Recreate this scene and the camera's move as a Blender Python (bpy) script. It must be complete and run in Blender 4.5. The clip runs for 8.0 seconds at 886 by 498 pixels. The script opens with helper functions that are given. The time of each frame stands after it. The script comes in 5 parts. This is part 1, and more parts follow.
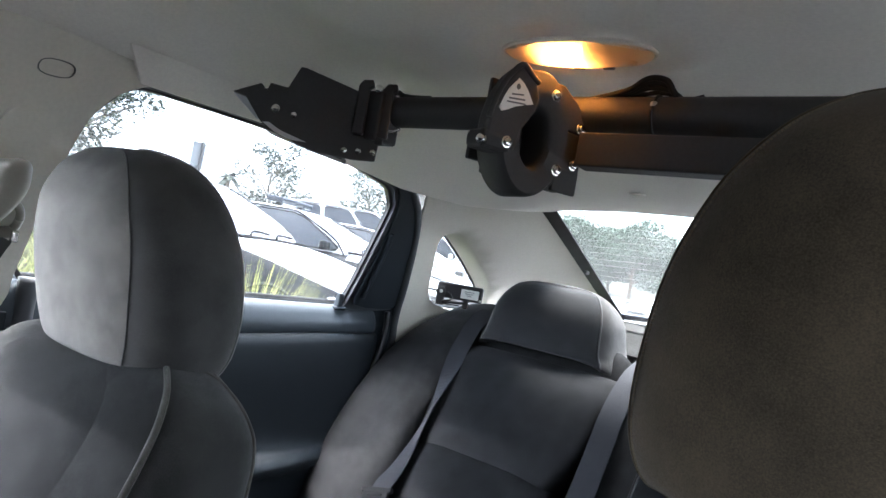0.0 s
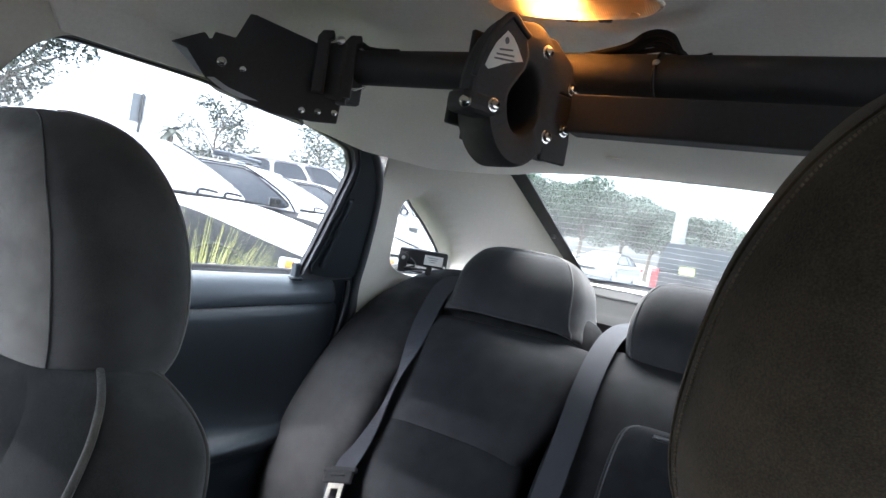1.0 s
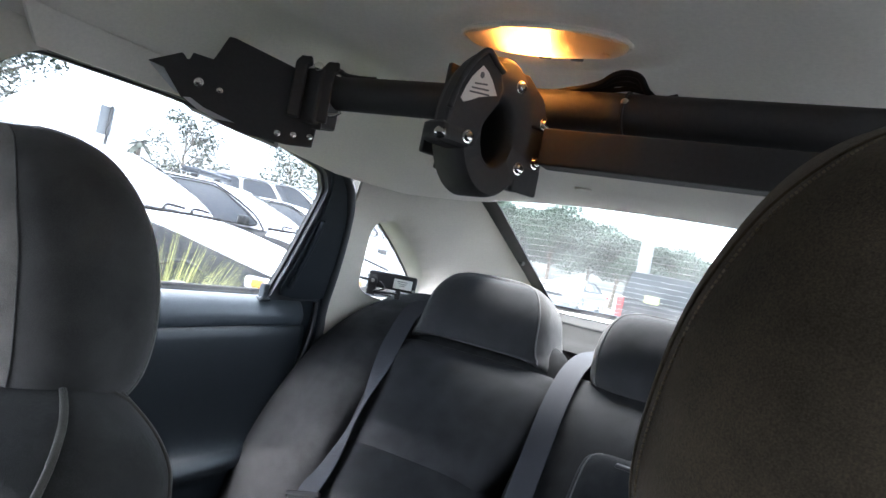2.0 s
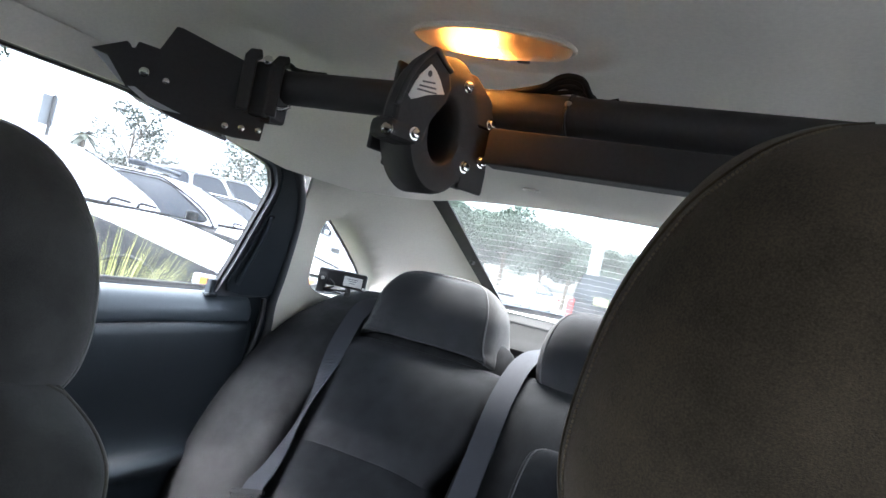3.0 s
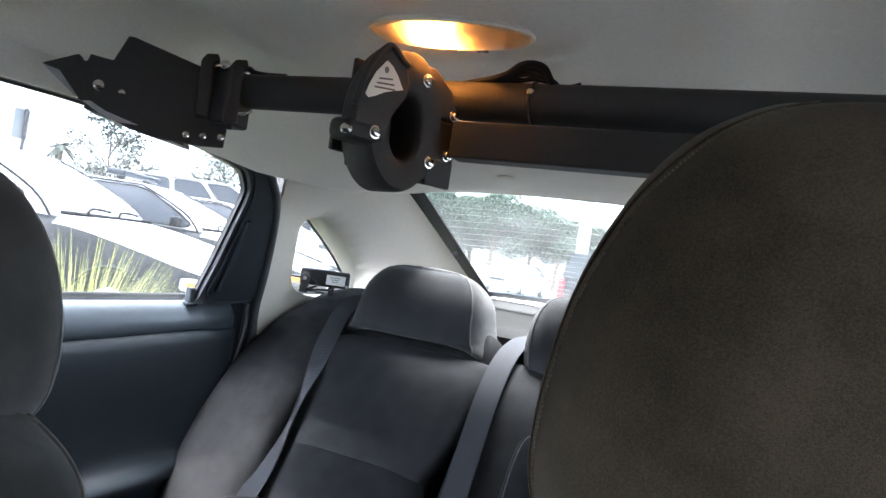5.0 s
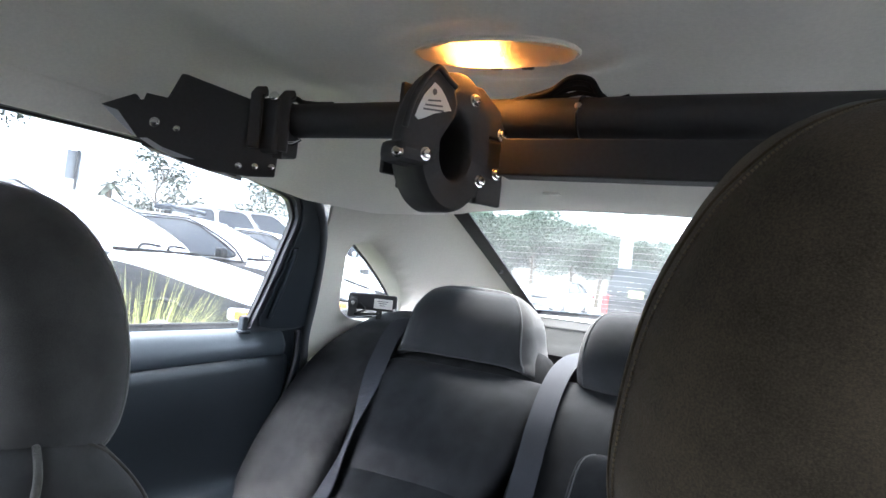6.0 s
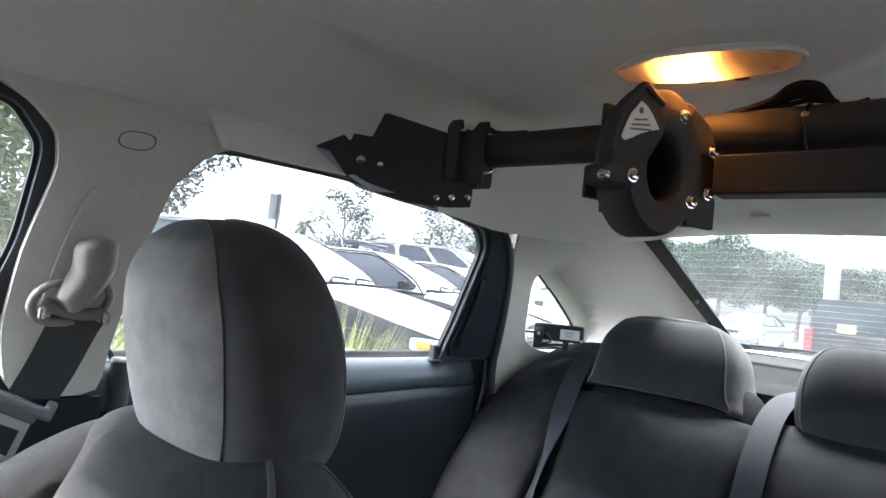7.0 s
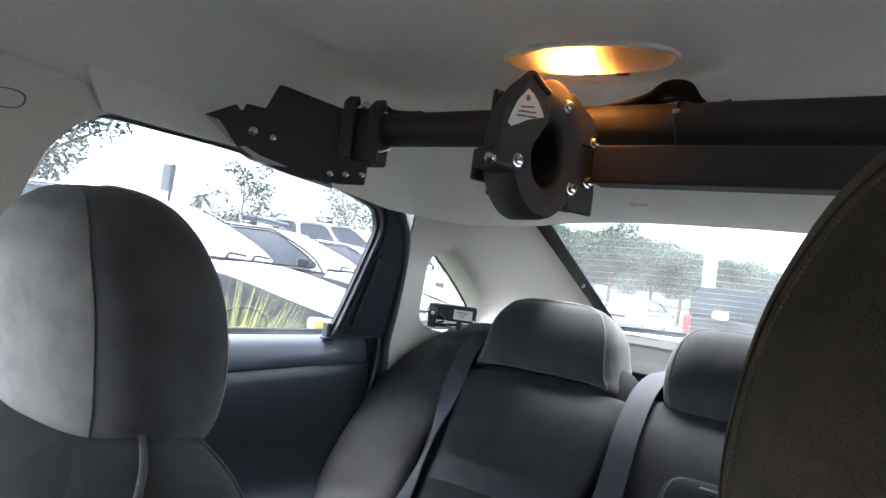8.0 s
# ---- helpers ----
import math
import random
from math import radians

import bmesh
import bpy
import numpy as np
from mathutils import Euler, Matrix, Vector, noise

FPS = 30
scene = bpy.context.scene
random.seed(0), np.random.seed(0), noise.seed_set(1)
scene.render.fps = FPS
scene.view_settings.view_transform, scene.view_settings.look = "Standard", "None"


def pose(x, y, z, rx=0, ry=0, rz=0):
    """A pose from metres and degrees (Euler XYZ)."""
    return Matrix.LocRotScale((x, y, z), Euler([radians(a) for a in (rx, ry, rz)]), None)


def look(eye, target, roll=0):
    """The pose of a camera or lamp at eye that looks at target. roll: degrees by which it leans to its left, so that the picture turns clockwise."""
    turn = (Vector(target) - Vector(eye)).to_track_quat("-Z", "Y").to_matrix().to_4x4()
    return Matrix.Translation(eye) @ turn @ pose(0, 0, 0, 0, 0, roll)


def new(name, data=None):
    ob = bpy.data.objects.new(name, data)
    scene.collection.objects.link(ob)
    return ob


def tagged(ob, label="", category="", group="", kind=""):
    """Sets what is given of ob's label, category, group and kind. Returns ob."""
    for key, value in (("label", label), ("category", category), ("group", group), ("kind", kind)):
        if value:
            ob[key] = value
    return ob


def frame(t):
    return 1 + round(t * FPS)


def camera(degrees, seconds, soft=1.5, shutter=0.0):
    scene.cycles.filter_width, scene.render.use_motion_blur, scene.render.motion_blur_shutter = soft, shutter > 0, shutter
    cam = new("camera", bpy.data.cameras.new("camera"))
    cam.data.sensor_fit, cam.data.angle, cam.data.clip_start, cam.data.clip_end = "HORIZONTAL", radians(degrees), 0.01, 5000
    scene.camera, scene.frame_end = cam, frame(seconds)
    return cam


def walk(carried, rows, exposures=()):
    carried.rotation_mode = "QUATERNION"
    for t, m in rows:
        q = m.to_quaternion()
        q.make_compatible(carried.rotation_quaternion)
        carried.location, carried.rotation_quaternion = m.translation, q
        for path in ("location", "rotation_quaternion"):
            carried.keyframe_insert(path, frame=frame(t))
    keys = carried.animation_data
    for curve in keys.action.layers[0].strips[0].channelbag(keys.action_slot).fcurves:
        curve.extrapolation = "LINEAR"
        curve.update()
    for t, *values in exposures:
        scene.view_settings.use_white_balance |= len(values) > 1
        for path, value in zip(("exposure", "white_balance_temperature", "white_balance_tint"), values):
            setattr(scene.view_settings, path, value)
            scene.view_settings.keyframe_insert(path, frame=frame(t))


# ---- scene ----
EXPOSURE = 5.90
cam = camera(67.5, 8.0)
PATH = [
    (0, (0.3306, 0.0819, 1.0807), (-0.8455, 1.6989, 1.1265), 10.44),
    (0.1, (0.3026, 0.0868, 1.0801), (-0.8219, 1.7395, 1.1462), 12.71),
    (0.2, (0.277, 0.108, 1.075), (-0.892, 1.73, 1.124), 11.5),
    (0.3, (0.2633, 0.1049, 1.0689), (-0.9610, 1.6858, 1.0257), 9.15),
    (0.4, (0.256, 0.104, 1.071), (-0.925, 1.717, 0.996), 9.9),
    (0.5, (0.2470, 0.1112, 1.0677), (-0.9019, 1.7463, 0.9884), 11.62),
    (1, (0.2597, 0.1335, 1.0996), (-0.7791, 1.8414, 1.0379), 10.11),
    (1.2, (0.2613, 0.1308, 1.0986), (-0.7631, 1.8482, 1.0664), 10.35),
    (2.3, (0.2627, 0.1223, 1.1061), (-0.6789, 1.8864, 1.1389), 12.60),
    (2.5, (0.2696, 0.1215, 1.1073), (-0.6506, 1.8968, 1.1477), 13.38),
    (3, (0.2743, 0.1193, 1.1003), (-0.5762, 1.9286, 1.1543), 12.53),
    (3.5, (0.2711, 0.1216, 1.0969), (-0.5930, 1.9252, 1.1088), 11.44),
    (4, (0.2754, 0.1231, 1.1045), (-0.5492, 1.9450, 1.1285), 10.41),
    (4.2, (0.2814, 0.1285, 1.1050), (-0.5312, 1.9558, 1.1304), 9.28),
    (5.3, (0.2859, 0.1338, 1.1171), (-0.5312, 1.9591, 1.1418), 8.58),
    (5.5, (0.2822, 0.1327, 1.1190), (-0.5446, 1.9527, 1.1839), 8.61),
    (6, (0.2731, 0.1291, 1.1091), (-0.6554, 1.8991, 1.1805), 6.43),
    (6.2, (0.2644, 0.1252, 1.1109), (-0.8086, 1.8112, 1.1888), 6.56),
    (6.3, (0.2574, 0.1220, 1.1111), (-0.9086, 1.7441, 1.2071), 5.95),
    (6.5, (0.2480, 0.1175, 1.1045), (-1.0394, 1.6443, 1.2122), 5.81),
    (6.7, (0.2401, 0.1215, 1.1040), (-1.1035, 1.5993, 1.2102), 5.84),
    (7, (0.2430, 0.1223, 1.1020), (-1.1119, 1.5894, 1.2104), 6.24),
    (7.3, (0.2457, 0.1190, 1.1008), (-1.0719, 1.6212, 1.1909), 5.96),
    (7.5, (0.2468, 0.1188, 1.1016), (-1.0417, 1.6464, 1.1803), 7.03),
    (7.7, (0.2513, 0.1204, 1.1013), (-0.9897, 1.6865, 1.1860), 7.65),
    (8, (0.2596, 0.1251, 1.1000), (-0.8647, 1.7769, 1.1873), 7.69),
]
walk(cam, [(t, look(eye, target, roll)) for t, eye, target, roll in PATH],
     [(t, EXPOSURE + d, 6050, 11) for t, d in ((0.0, 0.36), (0.5, 0.16), (1.0, 0.08), (2.5, 0.34), (3.5, 0.45), (6.0, 0.50), (7.0, 0.06), (8.0, 0.24))])

# ---- world and sun: bright overcast noon ----
world = bpy.data.worlds.new("overcast_sky")
scene.world = world
world.use_nodes = True
wn, wl = world.node_tree.nodes, world.node_tree.links
sky = wn.new("ShaderNodeTexSky")
sky.sky_type, sky.sun_disc = "NISHITA", False
sky.sun_elevation, sky.sun_rotation = radians(70), radians(207)
sky.air_density, sky.dust_density = 1.0, 4.0
grey = wn.new("ShaderNodeHueSaturation")
grey.inputs["Saturation"].default_value = 0.3
wl.new(sky.outputs[0], grey.inputs["Color"])
wl.new(grey.outputs[0], wn["Background"].inputs["Color"])
wn["Background"].inputs["Strength"].default_value = 0.15
sun = new("sun", bpy.data.lights.new("sun", "SUN"))
sun.data.energy, sun.data.angle, sun.data.color = 0.5, radians(25), (1.0, 0.96, 0.9)
sun.matrix_world = look((-1.5, 3, 9), (0, 0.5, 0))


# ---- materials ----
def material(name, colour, rough=0.6, metal=0.0, var=0.12, scale=40.0, bump=0.0, bump_scale=600.0, sheen=0.0, coat=0.0, stain=0.0, spec=0.5):
    """Principled surface: broad tonal drift, fine grain, optional relief and soft stains."""
    m = bpy.data.materials.new(name)
    m.use_nodes = True
    n, l = m.node_tree.nodes, m.node_tree.links
    b = n["Principled BSDF"]
    b.inputs["Roughness"].default_value, b.inputs["Metallic"].default_value = rough, metal
    b.inputs["Sheen Weight"].default_value, b.inputs["Coat Weight"].default_value = sheen, coat
    b.inputs["Specular IOR Level"].default_value = spec
    pos = n.new("ShaderNodeTexCoord").outputs["Object"]
    fine, broad = n.new("ShaderNodeTexNoise"), n.new("ShaderNodeTexNoise")
    for tex, sc, det in ((fine, scale * 8, 3.0), (broad, scale / 6, 4.0)):
        tex.inputs["Scale"].default_value, tex.inputs["Detail"].default_value = sc, det
        l.new(pos, tex.inputs["Vector"])
    mix = n.new("ShaderNodeMix")
    mix.inputs["Factor"].default_value = 0.5 - 0.3 * stain
    l.new(broad.outputs["Fac"], mix.inputs["A"])
    l.new(fine.outputs["Fac"], mix.inputs["B"])
    ramp = n.new("ShaderNodeMapRange")
    ramp.inputs["From Min"].default_value, ramp.inputs["From Max"].default_value = 0.3, 0.7
    ramp.inputs["To Min"].default_value, ramp.inputs["To Max"].default_value = 1 - var - stain, 1 + var
    l.new(mix.outputs["Result"], ramp.inputs["Value"])
    tint = n.new("ShaderNodeVectorMath")
    tint.operation = "SCALE"
    tint.inputs[0].default_value = colour
    l.new(ramp.outputs["Result"], tint.inputs["Scale"])
    l.new(tint.outputs["Vector"], b.inputs["Base Color"])
    if bump:
        rel, bp = n.new("ShaderNodeTexNoise"), n.new("ShaderNodeBump")
        rel.inputs["Scale"].default_value, rel.inputs["Detail"].default_value = bump_scale, 3.0
        l.new(pos, rel.inputs["Vector"])
        bp.inputs["Strength"].default_value, bp.inputs["Distance"].default_value = bump, 0.002
        l.new(rel.outputs["Fac"], bp.inputs["Height"])
        l.new(bp.outputs["Normal"], b.inputs["Normal"])
    return m


def glass_material(name, tint, gloss=0.08, rough=0.0, glare_veil=0.02):
    """Thin pane: clear with tint, a mirror share set by Fresnel, and a pale veil imitating glare."""
    m = bpy.data.materials.new(name)
    m.use_nodes = True
    n, l = m.node_tree.nodes, m.node_tree.links
    n.clear()
    out, mixer = n.new("ShaderNodeOutputMaterial"), n.new("ShaderNodeMixShader")
    clear, shiny, fr, pw = n.new("ShaderNodeBsdfTransparent"), n.new("ShaderNodeBsdfGlossy"), n.new("ShaderNodeLayerWeight"), n.new("ShaderNodeMath")
    clear.inputs["Color"].default_value = (*tint, 1)
    shiny.inputs["Roughness"].default_value = rough
    pw.operation, pw.use_clamp = "MULTIPLY_ADD", True
    sq = n.new("ShaderNodeMath")
    sq.operation = "POWER"
    sq.inputs[1].default_value = 4.0
    l.new(fr.outputs["Facing"], sq.inputs[0])
    l.new(sq.outputs[0], pw.inputs[0])
    pw.inputs[1].default_value, pw.inputs[2].default_value = gloss * 4, gloss * 0.6
    l.new(pw.outputs[0], mixer.inputs[0])
    l.new(clear.outputs[0], mixer.inputs[1])
    l.new(shiny.outputs[0], mixer.inputs[2])
    # Whitish film that washes out the view as glare and haze would.
    film, veil = n.new("ShaderNodeBsdfTranslucent"), n.new("ShaderNodeMixShader")
    film.inputs["Color"].default_value = (0.8, 0.82, 0.82, 1)
    glare_noise, amount = n.new("ShaderNodeTexNoise"), n.new("ShaderNodeMath")
    glare_noise.inputs["Scale"].default_value, glare_noise.inputs["Detail"].default_value = 9.0, 5.0
    l.new(n.new("ShaderNodeTexCoord").outputs["Object"], glare_noise.inputs["Vector"])
    amount.operation = "MULTIPLY"
    amount.inputs[1].default_value = glare_veil * 2
    l.new(glare_noise.outputs["Fac"], amount.inputs[0])
    l.new(amount.outputs[0], veil.inputs[0])
    l.new(mixer.outputs[0], veil.inputs[1])
    l.new(film.outputs[0], veil.inputs[2])
    l.new(veil.outputs[0], out.inputs["Surface"])
    return m


def glow_material(name, colour, strength):
    m = bpy.data.materials.new(name)
    m.use_nodes = True
    b = m.node_tree.nodes["Principled BSDF"]
    b.inputs["Base Color"].default_value = (*colour, 1)
    b.inputs["Emission Color"].default_value, b.inputs["Emission Strength"].default_value = (*colour, 1), strength
    return m


def lens_material(name, colour):
    """Frosted, ribbed lamp cover: passes light through diffusely."""
    m = bpy.data.materials.new(name)
    m.use_nodes = True
    n, l = m.node_tree.nodes, m.node_tree.links
    n.clear()
    out, a, c = n.new("ShaderNodeOutputMaterial"), n.new("ShaderNodeMixShader"), n.new("ShaderNodeMixShader")
    tl, tp, gl = n.new("ShaderNodeBsdfTranslucent"), n.new("ShaderNodeBsdfTransparent"), n.new("ShaderNodeBsdfGlossy")
    tl.inputs["Color"].default_value = (*colour, 1)
    tp.inputs["Color"].default_value = (*colour, 1)
    gl.inputs["Roughness"].default_value = 0.25
    wave, bp = n.new("ShaderNodeTexWave"), n.new("ShaderNodeBump")
    wave.inputs["Scale"].default_value = 160.0
    pos = n.new("ShaderNodeTexCoord").outputs["Object"]
    l.new(pos, wave.inputs["Vector"])
    bp.inputs["Strength"].default_value, bp.inputs["Distance"].default_value = 0.25, 0.0006
    l.new(wave.outputs["Fac"], bp.inputs["Height"])
    for s in (tl, gl):
        l.new(bp.outputs["Normal"], s.inputs["Normal"])
    a.inputs[0].default_value, c.inputs[0].default_value = 0.16, 0.08
    l.new(tl.outputs[0], a.inputs[1]), l.new(tp.outputs[0], a.inputs[2])
    l.new(a.outputs[0], c.inputs[1]), l.new(gl.outputs[0], c.inputs[2])
    l.new(c.outputs[0], out.inputs["Surface"])
    return m


HEADLINER = material("headliner_cloth", (0.80, 0.765, 0.70), 0.95, var=0.06, scale=30, bump=0.25, bump_scale=900, sheen=0.2, stain=0.05, spec=0.1)
TRIM = material("grey_beige_plastic", (0.60, 0.575, 0.51), 0.55, var=0.05, scale=25, bump=0.12, bump_scale=1200, stain=0.04, spec=0.3)
DOOR_DARK = material("charcoal_plastic", (0.0115, 0.0152, 0.019), 0.6, var=0.12, scale=25, bump=0.25, bump_scale=900, spec=0.14)
DOOR_BAND = material("slate_vinyl", (0.034, 0.043, 0.052), 0.55, var=0.08, scale=25, bump=0.2, bump_scale=900, spec=0.2)
RUBBER = material("black_rubber", (0.026, 0.029, 0.034), 0.6, var=0.1, scale=20)
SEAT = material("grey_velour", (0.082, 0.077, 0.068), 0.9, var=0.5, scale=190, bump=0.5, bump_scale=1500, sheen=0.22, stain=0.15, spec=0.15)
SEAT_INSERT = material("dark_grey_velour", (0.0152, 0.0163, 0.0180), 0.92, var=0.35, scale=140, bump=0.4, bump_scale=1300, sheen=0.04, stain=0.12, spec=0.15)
# Seat velour browned to carry the dome lamp's warm light.
WARM_LIT_VELOUR = material("warm_lit_velour", (0.072, 0.056, 0.038), 0.9, var=0.55, scale=120, bump=0.4, bump_scale=1500, sheen=0.12, stain=0.12, spec=0.15)
# Shaded copy of the rear headrest velour, for the fronts.
SHADED_VELOUR = material("shaded_grey_velour", (0.020, 0.0215, 0.024), 0.9, var=0.32, scale=130, bump=0.4, bump_scale=1500, sheen=0.18, stain=0.08, spec=0.15)
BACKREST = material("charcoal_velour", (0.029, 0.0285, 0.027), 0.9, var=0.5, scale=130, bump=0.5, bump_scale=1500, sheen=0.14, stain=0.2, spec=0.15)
BEIGE = material("warm_beige_plastic", (0.24, 0.225, 0.195), 0.45, var=0.05, scale=30, spec=0.35)
SIDE_VELOUR = material("side_tone_velour", (0.052, 0.051, 0.050), 0.9, var=0.34, scale=150, bump=0.4, bump_scale=1500, sheen=0.12, stain=0.08, spec=0.15)
CABLE = material("black_cable_sheath", (0.011, 0.011, 0.012), 0.65, var=0.15, scale=40, spec=0.2)
GALVANISED = material("pale_galvanised_steel", (0.52, 0.53, 0.55), 0.5, metal=0.4, var=0.10, scale=40)
DULL_STEEL = material("worn_steel", (0.34, 0.31, 0.26), 0.38, metal=1.0, var=0.12, scale=60)
REAR_SEAT = material("mid_grey_velour", (0.021, 0.0215, 0.0225), 0.95, var=0.4, scale=150, bump=0.5, bump_scale=1500, sheen=0.01, stain=0.14, spec=0.06)
PIPING = material("pale_grey_thread", (0.15, 0.15, 0.145), 0.8, var=0.2, scale=90)
WEBBING = material("grey_webbing", (0.034, 0.036, 0.042), 0.85, var=0.12, scale=60, bump=0.4, bump_scale=1800, spec=0.2)
WEBBING_DARK = material("charcoal_webbing", (0.036, 0.038, 0.037), 0.7, var=0.08, scale=60, bump=0.4, bump_scale=1800)
BLACK_METAL = material("black_powder_coat", (0.042, 0.041, 0.042), 0.6, var=0.15, scale=30, bump=0.12, bump_scale=1500, spec=0.3)
BLACK_PLASTIC = material("black_plastic", (0.014, 0.0145, 0.016), 0.38, var=0.12, scale=30)
CHROME = material("bright_steel", (0.75, 0.74, 0.72), 0.16, metal=1.0, var=0.05, scale=30)
STEEL = material("brushed_steel", (0.55, 0.54, 0.52), 0.32, metal=1.0, var=0.1, scale=60)
PAPER = material("white_label", (0.74, 0.74, 0.72), 0.6, var=0.04, scale=30)
INK = material("grey_ink", (0.12, 0.12, 0.13), 0.6, var=0.05)
TAN_THREAD = material("tan_thread", (0.16, 0.13, 0.09), 0.85, var=0.3, scale=200)
THREAD = material("grey_thread", (0.085, 0.086, 0.088), 0.85, var=0.25, scale=200)
GREY_PLASTIC = material("mid_grey_plastic", (0.09, 0.096, 0.10), 0.4, var=0.06, scale=30, spec=0.4)
CARPET = material("dark_carpet", (0.03, 0.03, 0.032), 0.98, var=0.3, scale=60, bump=0.6, bump_scale=700)
LEDGE = material("pale_grey_plastic", (0.055, 0.055, 0.052), 0.6, var=0.08, scale=30, stain=0.1, spec=0.15)
SHELF = material("grey_felt", (0.017, 0.017, 0.0165), 0.97, var=0.2, scale=60, bump=0.5, bump_scale=800, stain=0.08, spec=0.05)
# Tint stands in for a darker outdoors; clear glass would leave it overbright.
PANE = glass_material("view_dimming_pane", (0.093, 0.102, 0.111), glare_veil=0.005)
# This tint also takes light off the window reveal.
QUARTER_PANE_GLASS = glass_material("quarter_pane", (0.072, 0.079, 0.084), glare_veil=0.005)
REAR_PANE = glass_material("rear_pane", (0.125, 0.138, 0.138), gloss=0.05, glare_veil=0.006)
# Made-up tint for the unseen right-hand windows, holding back light from there.
LIGHT_CUT_PANE = glass_material("light_cut_pane", (0.12, 0.125, 0.125))
WIRE = material("heater_wire", (0.22, 0.21, 0.20), 0.5, var=0.1)
LENS = lens_material("amber_frosted_lens", (0.92, 0.78, 0.60))
BULB = glow_material("glowing_bulb", (1.0, 0.42, 0.09), 1.9)


# ---- mesh tools ----
def link(name, verts, faces, mat, parent=None, smooth=True, label="", mats=()):
    me = bpy.data.meshes.new(name)
    me.from_pydata([tuple(v) for v in verts], [], faces)
    me.materials.append(mat)
    for extra in mats:
        me.materials.append(extra)
    bm = bmesh.new()
    bm.from_mesh(me)
    bmesh.ops.recalc_face_normals(bm, faces=bm.faces)
    bm.to_mesh(me)
    bm.free()
    me.polygons.foreach_set("use_smooth", [smooth] * len(me.polygons))
    ob = new(name, me)
    ob.parent = parent
    if label:
        tagged(ob, label)
    return ob


def part(name, bm, mat, parent=None, label="", smooth=False):
    me = bpy.data.meshes.new(name)
    bmesh.ops.recalc_face_normals(bm, faces=bm.faces)
    bm.to_mesh(me)
    bm.free()
    me.materials.append(mat)
    me.polygons.foreach_set("use_smooth", [smooth] * len(me.polygons))
    ob = new(name, me)
    ob.parent = parent
    if label:
        tagged(ob, label)
    return ob


def thing(name, label, category, group="", kind="", at=(0, 0, 0)):
    ob = new(name)
    ob.empty_display_size = 0.05
    ob.location = at
    return tagged(ob, label, category, group, kind)


def auto_smooth(ob, angle=35):
    m = ob.modifiers.new("edge_split", "EDGE_SPLIT")
    m.split_angle = radians(angle)
    return ob


def rbox(size, at=(0, 0, 0), bevel=0.003, seg=2, turn=None):
    """Bevelled box as a bmesh."""
    bm = bmesh.new()
    bmesh.ops.create_cube(bm, size=1.0)
    bmesh.ops.scale(bm, vec=size, verts=bm.verts)
    if bevel:
        bmesh.ops.bevel(bm, geom=bm.edges[:], offset=bevel, segments=seg, affect="EDGES", profile=0.5)
    m = Matrix.Translation(at) @ (turn.to_4x4() if turn else Matrix())
    bmesh.ops.transform(bm, matrix=m, verts=bm.verts)
    return bm


def cyl(r, depth, m, seg=20, bevel=0.0, r2=None):
    bm = bmesh.new()
    bmesh.ops.create_cone(bm, cap_ends=True, segments=seg, radius1=r, radius2=r if r2 is None else r2, depth=depth)
    if bevel:
        rim = [e for e in bm.edges if abs(e.verts[0].co.z - e.verts[1].co.z) < 1e-6]
        bmesh.ops.bevel(bm, geom=rim, offset=bevel, segments=2, affect="EDGES", profile=0.5)
    bmesh.ops.transform(bm, matrix=m, verts=bm.verts)
    return bm


def toward(at, way):
    """Pose whose z axis points along way."""
    return Matrix.Translation(at) @ Vector(way).to_track_quat("Z", "Y").to_matrix().to_4x4()


def prism(outline, depth, m, bevel=0.002):
    """Flat outline (x, y) pushed out along z, its rim bevelled."""
    bm = bmesh.new()
    f = bm.faces.new([bm.verts.new((x, y, 0)) for x, y in outline])
    got = bmesh.ops.extrude_face_region(bm, geom=[f])
    bmesh.ops.translate(bm, vec=(0, 0, depth), verts=[v for v in got["geom"] if isinstance(v, bmesh.types.BMVert)])
    bmesh.ops.recalc_face_normals(bm, faces=bm.faces)
    if bevel:
        bmesh.ops.bevel(bm, geom=bm.edges[:], offset=bevel, segments=2, affect="EDGES", profile=0.5)
    bmesh.ops.transform(bm, matrix=m, verts=bm.verts)
    return bm


def merge(*bms):
    out = bmesh.new()
    for b in bms:
        me = bpy.data.meshes.new("piece")
        b.to_mesh(me)
        b.free()
        out.from_mesh(me)
        bpy.data.meshes.remove(me)
    return out


def spline(points, n):
    """Catmull-Rom through tuples of any length, n samples."""
    p = np.array(points, float)
    k = len(p) - 1
    out = []
    for i in range(n):
        s = i / (n - 1) * k
        a = min(int(s), k - 1)
        f = s - a
        p0, p1, p2, p3 = p[max(a - 1, 0)], p[a], p[a + 1], p[min(a + 2, k)]
        out.append(0.5 * (2 * p1 + (p2 - p0) * f + (2 * p0 - 5 * p1 + 4 * p2 - p3) * f * f + (3 * p1 - p0 - 3 * p2 + p3) * f ** 3))
    return out


def rounded(loop, n=5, share=0.3):
    """A closed 2D loop with its corners rounded."""
    out, k = [], len(loop)
    for i in range(k):
        a, b, c = (np.array(loop[j % k], float) for j in (i - 1, i, i + 1))
        p, q = b + (a - b) * share, b + (c - b) * share
        for j in range(n):
            t = j / (n - 1)
            out.append(tuple((1 - t) ** 2 * p + 2 * t * (1 - t) * b + t * t * q))
    return out


def tube(name, path, r, mat, parent=None, seg=10, n=0, label=""):
    """Round rod along a path."""
